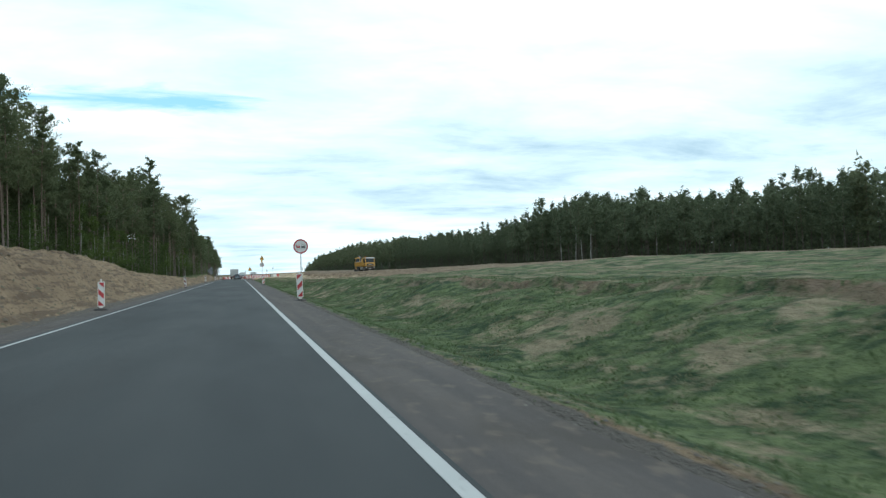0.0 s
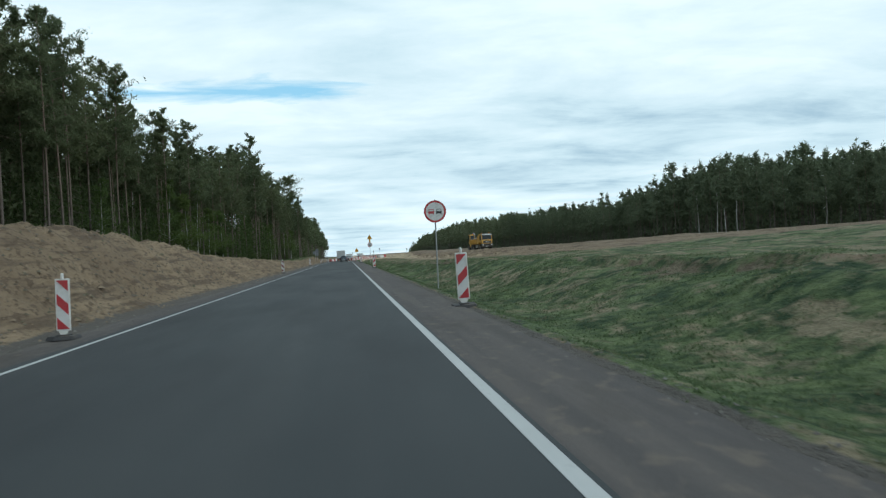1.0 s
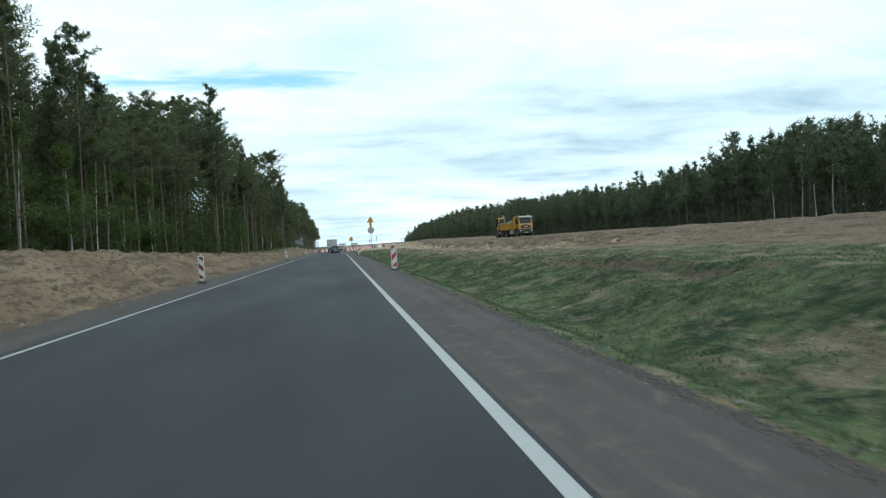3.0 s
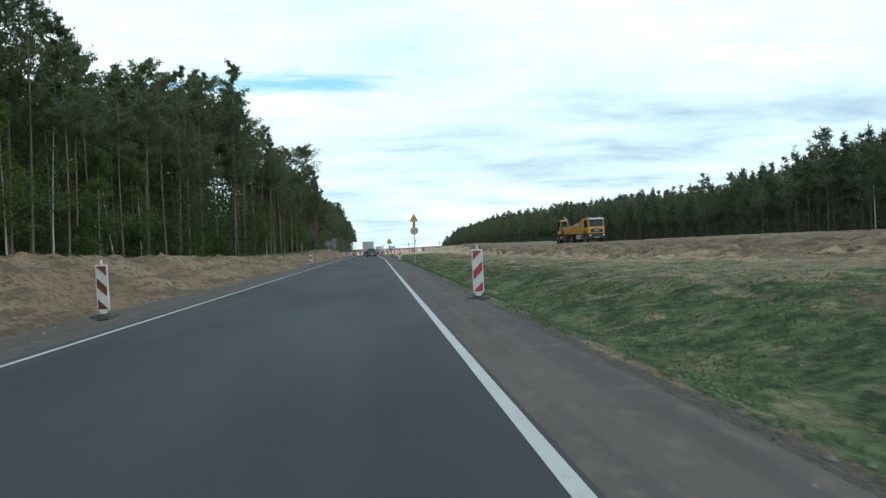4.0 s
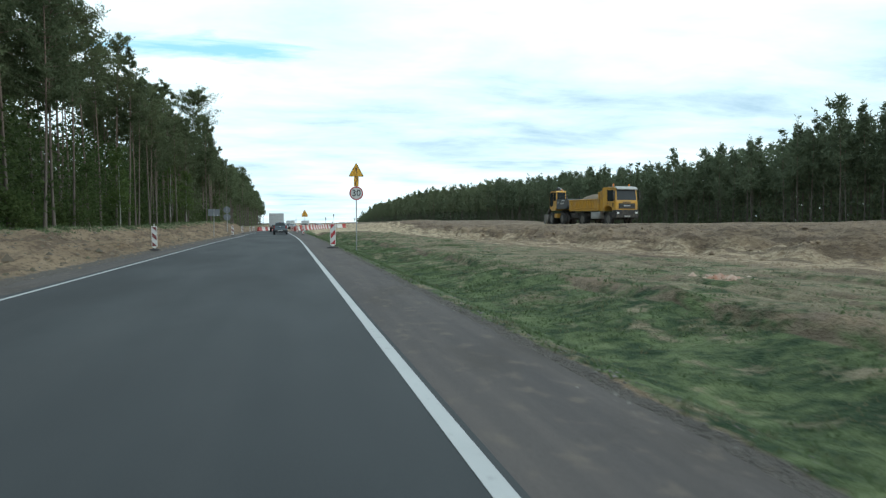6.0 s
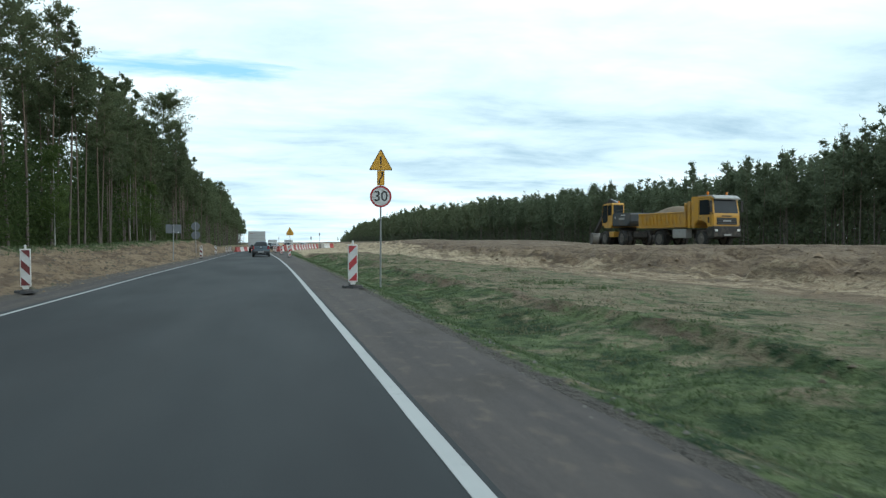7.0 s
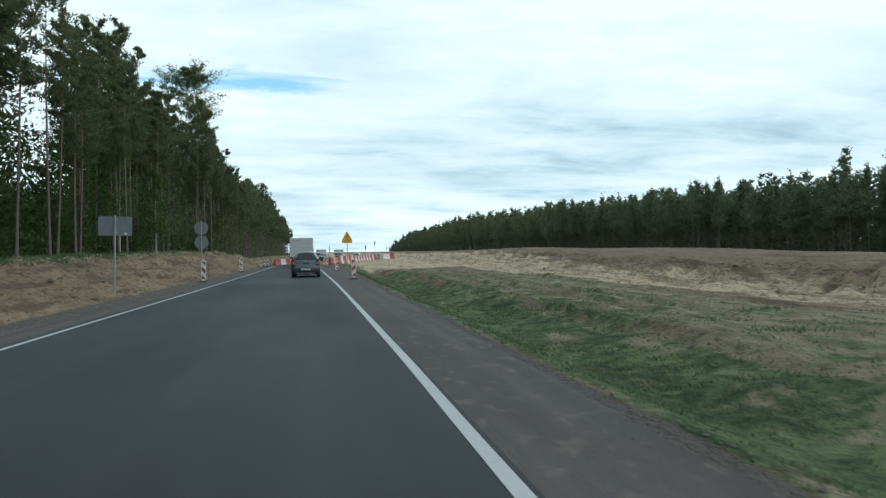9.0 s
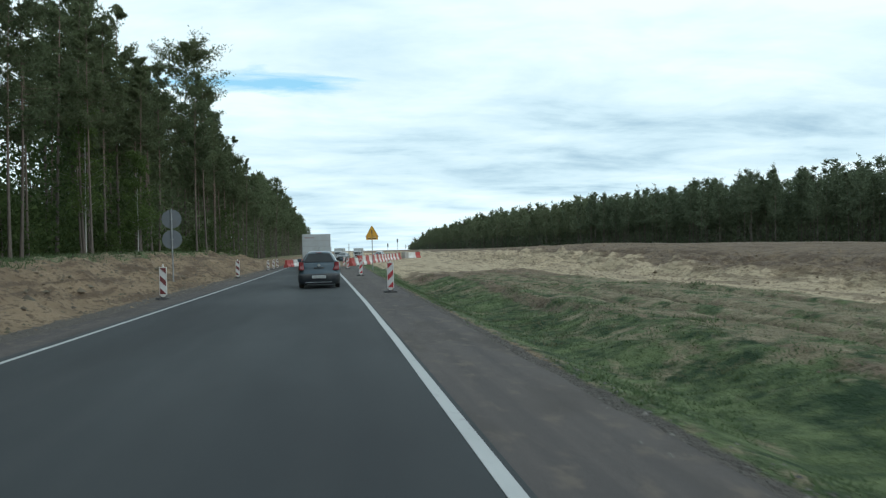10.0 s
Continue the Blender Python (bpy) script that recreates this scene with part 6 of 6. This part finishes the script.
    add_box(bm, (-0.34, -0.042, 1.27), (0.34, -0.030, 1.35), 0.003)
    part("badge", bm, ALLOY, grille)
    bm = bmesh.new()
    add_box(bm, (-0.42, -0.012, 1.515), (0.42, 0.004, 1.575), 0.003)
    part("line_of_writing", bm, SHEET_BLACK, cab)
    bm = bmesh.new()
    add_box(bm, (-1.17, -0.07, 0.55), (1.17, 0.46, 1.12), 0.05)
    part("bumper", bm, CHASSIS, thing)
    bm = bmesh.new()
    add_prism(bm, [(-0.10, 2.42), (-0.08, 2.36), (0.20, 2.50), (0.18, 2.58)], "x", -1.08, 1.08)
    part("sun_visor", bm, GREY_PAINT2, cab, "grey sun visor")
    bm = bmesh.new()
    add_box(bm, (-0.85, 0.35, 2.55), (0.85, 1.5, 2.60), 0.02)
    part("roof_hatch", bm, GREY_PAINT2, cab)
    bm = bmesh.new()
    add_box(bm, (-1.10, 1.98, 1.05), (-0.62, 2.22, 2.50), 0.03)
    part("air_intake", bm, YELLOW_PAINT, thing)
    bm = bmesh.new()
    add_box(bm, (-0.30, -0.10, 0.60), (0.30, -0.06, 0.70), 0.01)
    part("number_plate", bm, GREY_PAINT2, thing)
    # tipper body
    bm = bmesh.new()
    add_box(bm, (-1.18, 2.38, 1.10), (1.18, 6.75, 1.22), 0.015)
    bed = part("tipper_floor", bm, YELLOW_PAINT, thing)
    for s in (-1, 1):
        bm = bmesh.new()
        add_box(bm, (s * 1.16 - 0.03, 2.40, 1.20), (s * 1.16 + 0.03, 6.75, 1.92), 0.012)
        side = part("side_wall", bm, YELLOW_PAINT, bed)
        for k in range(11):
            y0 = 2.70 + 0.355 * k
            bm = bmesh.new()
            add_prism(bm, [(y0, 1.28), (y0 + 0.10, 1.28), (y0 + 0.22, 1.84), (y0 + 0.12, 1.84)], "x", s * 1.19, s * 1.27)
            part("rib", bm, YELLOW_PAINT, side)
        bm = bmesh.new()
        add_box(bm, (s * 1.18 - 0.05, 2.40, 1.88), (s * 1.18 + 0.05, 6.75, 1.96), 0.015)
        part("top_rail", bm, YELLOW_PAINT, side)
    bm = bmesh.new()
    add_box(bm, (-1.18, 2.34, 1.10), (1.18, 2.42, 2.42), 0.02)
    add_box(bm, (-1.0, 1.95, 2.36), (1.0, 2.42, 2.42), 0.02)
    part("headboard", bm, YELLOW_PAINT, bed)
    bm = bmesh.new()
    add_box(bm, (-1.18, 6.70, 1.18), (1.18, 6.78, 1.95), 0.02)
    part("tailgate", bm, YELLOW_PAINT, bed)
    # the load, a heap
    bm = bmesh.new()
    grid = [[bm.verts.new((-1.10 + 2.2 * i / 14, 2.46 + 4.2 * j / 26, 1.72 + 0.62 * max(0, 1 - ((i - 7) / 7.5) ** 2) * max(0, 1 - ((j - 11) / 14.5) ** 2) + 0.05 * noise.noise((i * 0.8, j * 0.8, 3)))) for i in range(15)] for j in range(27)]
    for j in range(26):
        for i in range(14):
            bm.faces.new((grid[j][i], grid[j][i + 1], grid[j + 1][i + 1], grid[j + 1][i]))
    part("load", bm, LOAD, thing, "heap of damp sand", smooth=True)
    for s in (-1, 1):
        wheel("wheel", thing, s * 0.98, 1.05, 0.47, 0.30, RIM, s)
        wheel("wheel", thing, s * 1.00, 4.80, 0.47, 0.28, RIM, s)
        wheel("wheel", thing, s * 0.68, 4.80, 0.47, 0.28, RIM, s)
        bm = bmesh.new()
        for k in range(9):
            a, b = math.radians(20 + 15.5 * k), math.radians(20 + 15.5 * (k + 1))
            add_prism(bm, [(4.8 + 0.60 * math.cos(a), 0.5 + 0.56 * math.sin(a)), (4.8 + 0.60 * math.cos(b), 0.5 + 0.56 * math.sin(b)), (4.8 + 0.57 * math.cos(b), 0.5 + 0.53 * math.sin(b)), (4.8 + 0.57 * math.cos(a), 0.5 + 0.53 * math.sin(a))], "x", min(s * 0.5, s * 1.16), max(s * 0.5, s * 1.16))
        part("mudguard", bm, CHASSIS, thing)
    bm = bmesh.new()
    add_box(bm, (-1.12, 2.35, 0.50), (-0.55, 3.55, 1.0), 0.06)
    part("fuel_tank", bm, GREY_PAINT2, thing, "grey metal fuel tank")
    bm = bmesh.new()
    add_box(bm, (0.55, 2.35, 0.50), (1.12, 3.3, 1.0), 0.04)
    part("battery_box", bm, CHASSIS, thing)
    return thing


def excavator(m):
    """A wheeled excavator that works towards +y with its bucket down."""
    thing = empty("excavator", m, "dusty yellow and grey wheeled excavator with its bucket lowered", "excavator")
    bm = bmesh.new()
    add_box(bm, (-0.55, -1.75, 0.55), (0.55, 1.75, 0.95), 0.05)
    add_tube(bm, (0, 0, 0.9), (0, 0, 1.22), 0.62, 0.62, 28)
    add_tube(bm, (-1.0, -1.25, 0.5), (1.0, -1.25, 0.5), 0.10)
    add_tube(bm, (-1.0, 1.25, 0.5), (1.0, 1.25, 0.5), 0.10)
    part("undercarriage", bm, CHASSIS, thing, "dusty black undercarriage")
    for s in (-1, 1):
        bm = bmesh.new()
        add_box(bm, (s * 0.8 - 0.30, 0.02, 0.58), (s * 0.8 + 0.30, 0.72, 0.95), 0.05)
        part("tool_box", bm, YELLOW_PAINT, thing)
        for yy in (-1.25, 1.25):
            wheel("wheel", thing, s * 1.06, yy, 0.50, 0.26, RIM, s)
            wheel("wheel", thing, s * 0.76, yy, 0.50, 0.26, RIM, s)
    bm = bmesh.new()
    add_prism(bm, [(1.72, 0.9), (1.95, 0.9), (2.35, 0.10), (2.25, 0.06), (2.10, 0.35), (1.72, 0.6)], "x", -1.15, 1.15)
    part("dozer_blade", bm, CHASSIS, thing, "black support blade")
    # the turning house
    bm = bmesh.new()
    outline = [(-2.35, 1.45), (-2.45, 1.6), (-2.45, 2.02), (-2.35, 2.12), (0.07, 2.16), (0.07, 1.30), (-2.0, 1.30)]
    add_prism(bm, outline, "x", -1.18, 1.18)
    bmesh.ops.bevel(bm, geom=[e for e in bm.edges if abs(e.verts[0].co.x - e.verts[1].co.x) < 1e-4], offset=0.05, segments=2, affect="EDGES")
    house = part("engine_house", bm, HOUSE_GREY, thing, "dark grey engine cover and counterweight")
    for s in (-1, 1):
        bm = bmesh.new()
        add_box(bm, (s * 1.182 - 0.004, -1.65, 1.70), (s * 1.182 + 0.004, -0.85, 1.84))
        part("line_of_writing", bm, GREY_PAINT2, house)
        bm = bmesh.new()
        add_box(bm, (s * 1.182 - 0.004, -1.75, 1.96), (s * 1.182 + 0.004, -1.15, 2.03))
        part("line_of_writing", bm, SHEET_WHITE, house)
        bm = bmesh.new()
        add_tube(bm, (s * 1.178, -0.35, 1.86), (s * 1.19, -0.35, 1.86), 0.10, 0.10, 20)
        part("badge", bm, GREY_PAINT2, house)
    bm = bmesh.new()
    add_tube(bm, (0.5, -1.2, 2.10), (0.5, -1.2, 2.45), 0.05)
    part("exhaust", bm, CHASSIS, house)
    bm = bmesh.new()
    for y0, y1 in ((-2.0, -0.2),):
        add_tube(bm, (-1.0, y0, 2.35), (-1.0, y1, 2.35), 0.02)
        for yy in (-2.0, -1.1, -0.2):
            add_tube(bm, (-1.0, yy, 2.12), (-1.0, yy, 2.35), 0.02)
    part("handrail", bm, CHASSIS, house)
    bm = bmesh.new()
    add_box(bm, (-1.18, 0.28, 1.20), (1.18, 1.35, 1.40), 0.03)
    add_box(bm, (0.15, 0.28, 1.35), (1.16, 1.05, 1.98), 0.05)
    part("platform", bm, YELLOW_PAINT, thing)
    # cab
    bm = bmesh.new()
    add_prism(bm, [(0.10, 1.36), (0.10, 2.80), (0.20, 2.88), (1.35, 2.88), (1.55, 2.75), (1.72, 1.95), (1.66, 1.36)], "x", -1.16, -0.22)
    cab = part("cab", bm, YELLOW_PAINT, thing)
    for xx, flip in ((-1.166, 1), (-0.214, -1)):
        panel("side_window", [(xx, 0.82, 1.66), (xx, 1.10, 1.56), (xx, 1.60, 1.56), (xx, 1.65, 1.96), (xx, 1.48, 2.74), (xx, 0.82, 2.76)][::flip], GLASS, cab, 0.012)
        panel("side_window", [(xx, 0.22, 2.05), (xx, 0.74, 2.05), (xx, 0.74, 2.74), (xx, 0.22, 2.74)][::flip], GLASS, cab, 0.012)
    panel("rear_window", [(-1.08, 0.094, 2.15), (-0.30, 0.094, 2.15), (-0.30, 0.094, 2.74), (-1.08, 0.094, 2.74)], GLASS, cab, 0.012)
    panel("windscreen", [(-0.30, 1.73, 1.94), (-1.08, 1.73, 1.94), (-1.08, 1.575, 2.70), (-0.30, 1.575, 2.70)], GLASS, cab, 0.012)
    bm = bmesh.new()
    add_tube(bm, (-0.5, 0.35, 2.87), (-0.5, 0.35, 3.02), 0.06, 0.05)
    part("beacon", bm, AMBER, cab)
    for xx in (-1.05, -0.48):
        bm = bmesh.new()
        add_box(bm, (xx, 1.30, 2.86), (xx + 0.15, 1.40, 2.97), 0.02)
        part("work_lamp", bm, CHASSIS, cab)
    # the arm: a bent boom, a stick and a bucket
    boom_line = [(0.75, 1.55), (1.45, 2.45), (2.35, 3.0), (3.15, 2.85)]
    deep = [0.22, 0.24, 0.22, 0.15]

    def limb(name, line, half, width, material):
        bm = bmesh.new()
        up, low = [], []
        for i, (yy, zz) in enumerate(line):
            a, b = line[max(0, i - 1)], line[min(len(line) - 1, i + 1)]
            d = Vector((b[0] - a[0], b[1] - a[1])).normalized()
            up.append((yy - d.y * half[i], zz + d.x * half[i]))
            low.append((yy + d.y * half[i], zz - d.x * half[i]))
        add_prism(bm, up + low[::-1], "x", 0.12 - width, 0.12 + width)
        return part(name, bm, material, thing)

    boom = limb("boom", boom_line, deep, 0.2, ARM)
    limb("stick", [(2.65, 3.22), (3.1, 2.78), (5.1, 1.0)], [0.09, 0.17, 0.11], 0.15, ARM)
    for name, a, b in (("cylinder", (0.95, 1.40), (2.2, 2.75)), ("cylinder", (1.55, 2.95), (2.65, 3.28)), ("cylinder", (3.4, 2.75), (5.2, 1.25))):
        bm = bmesh.new()
        mid_ = ((a[0] + b[0]) / 2, (a[1] + b[1]) / 2)
        add_tube(bm, (0.12, *a), (0.12, *mid_), 0.075)
        add_tube(bm, (0.12, *mid_), (0.12, *b), 0.04)
        part(name, bm, STEEL, boom)
    bm = bmesh.new()
    arc = [(5.3 + 0.38 * math.cos(math.radians(a)) - 0.1, 0.46 + 0.46 * math.sin(math.radians(a))) for a in range(80, 291, 21)]
    inner = [(5.3 + 0.34 * math.cos(math.radians(a)) - 0.1, 0.46 + 0.42 * math.sin(math.radians(a))) for a in range(290, 79, -21)]
    add_prism(bm, arc + inner, "x", -0.30, 0.54)
    for xx in (-0.30, 0.50):
        add_prism(bm, arc, "x", xx, xx + 0.04)
    bucket = part("bucket", bm, WORN_STEEL, thing, "worn steel bucket with teeth")
    for k in range(5):
        bm = bmesh.new()
        xx = -0.29 + 0.19 * k
        add_prism(bm, [(arc[-1][0] - 0.02, arc[-1][1] - 0.03), (arc[-1][0] + 0.20, arc[-1][1] - 0.03), (arc[-1][0], arc[-1][1] + 0.06)], "x", xx, xx + 0.08)
        part("tooth", bm, STEEL, bucket)
    return thing


lead = hatchback(pose(-0.27, 176.6, float(road_dip(178.5)), 0, 0, -0.5), BLUE_PAINT, "slate blue small hatchback with red tail lights")
lead.scale = (0.97, 0.97, 1.02)
box_truck(pose(-1.07, 205.5, float(road_dip(208)), 0, 0, 0.5), BOX_WHITE, "small lorry with a pale grey box body")
for x, y, material, label in ((1.9, 331.0, BOX_WHITE, "distant lorry with a white box body"), (6.8, 338.0, BOX_WHITE, "distant lorry with a white box body")):
    box_truck(pose(x, y, float(road_dip(y)) + 0.1, 0, 0, 172), material, label, "waiting vehicles")
for x, y, material, label in ((2.0, 264.0, GREY_PAINT, "distant dark grey hatchback in a queue"), (8.2, 272.0, SILVER_PAINT, "distant silver hatchback in a queue")):
    hatchback(pose(x, y, ground_at(x, y) + 0.02, 0, 0, 168), material, label, "waiting vehicles")
tipper = dump_truck(pose(26.3, 145.4, ground_at(26.1, 148) - 0.04, 0, 0, 11.0))
digger = excavator(pose(26.4, 157.3, ground_at(26.6, 157) + 0.01, 0, 0, 1.0))
tipper.scale = (0.91, 0.94, 1.10)
digger.scale = (1.03, 1.03, 1.10)
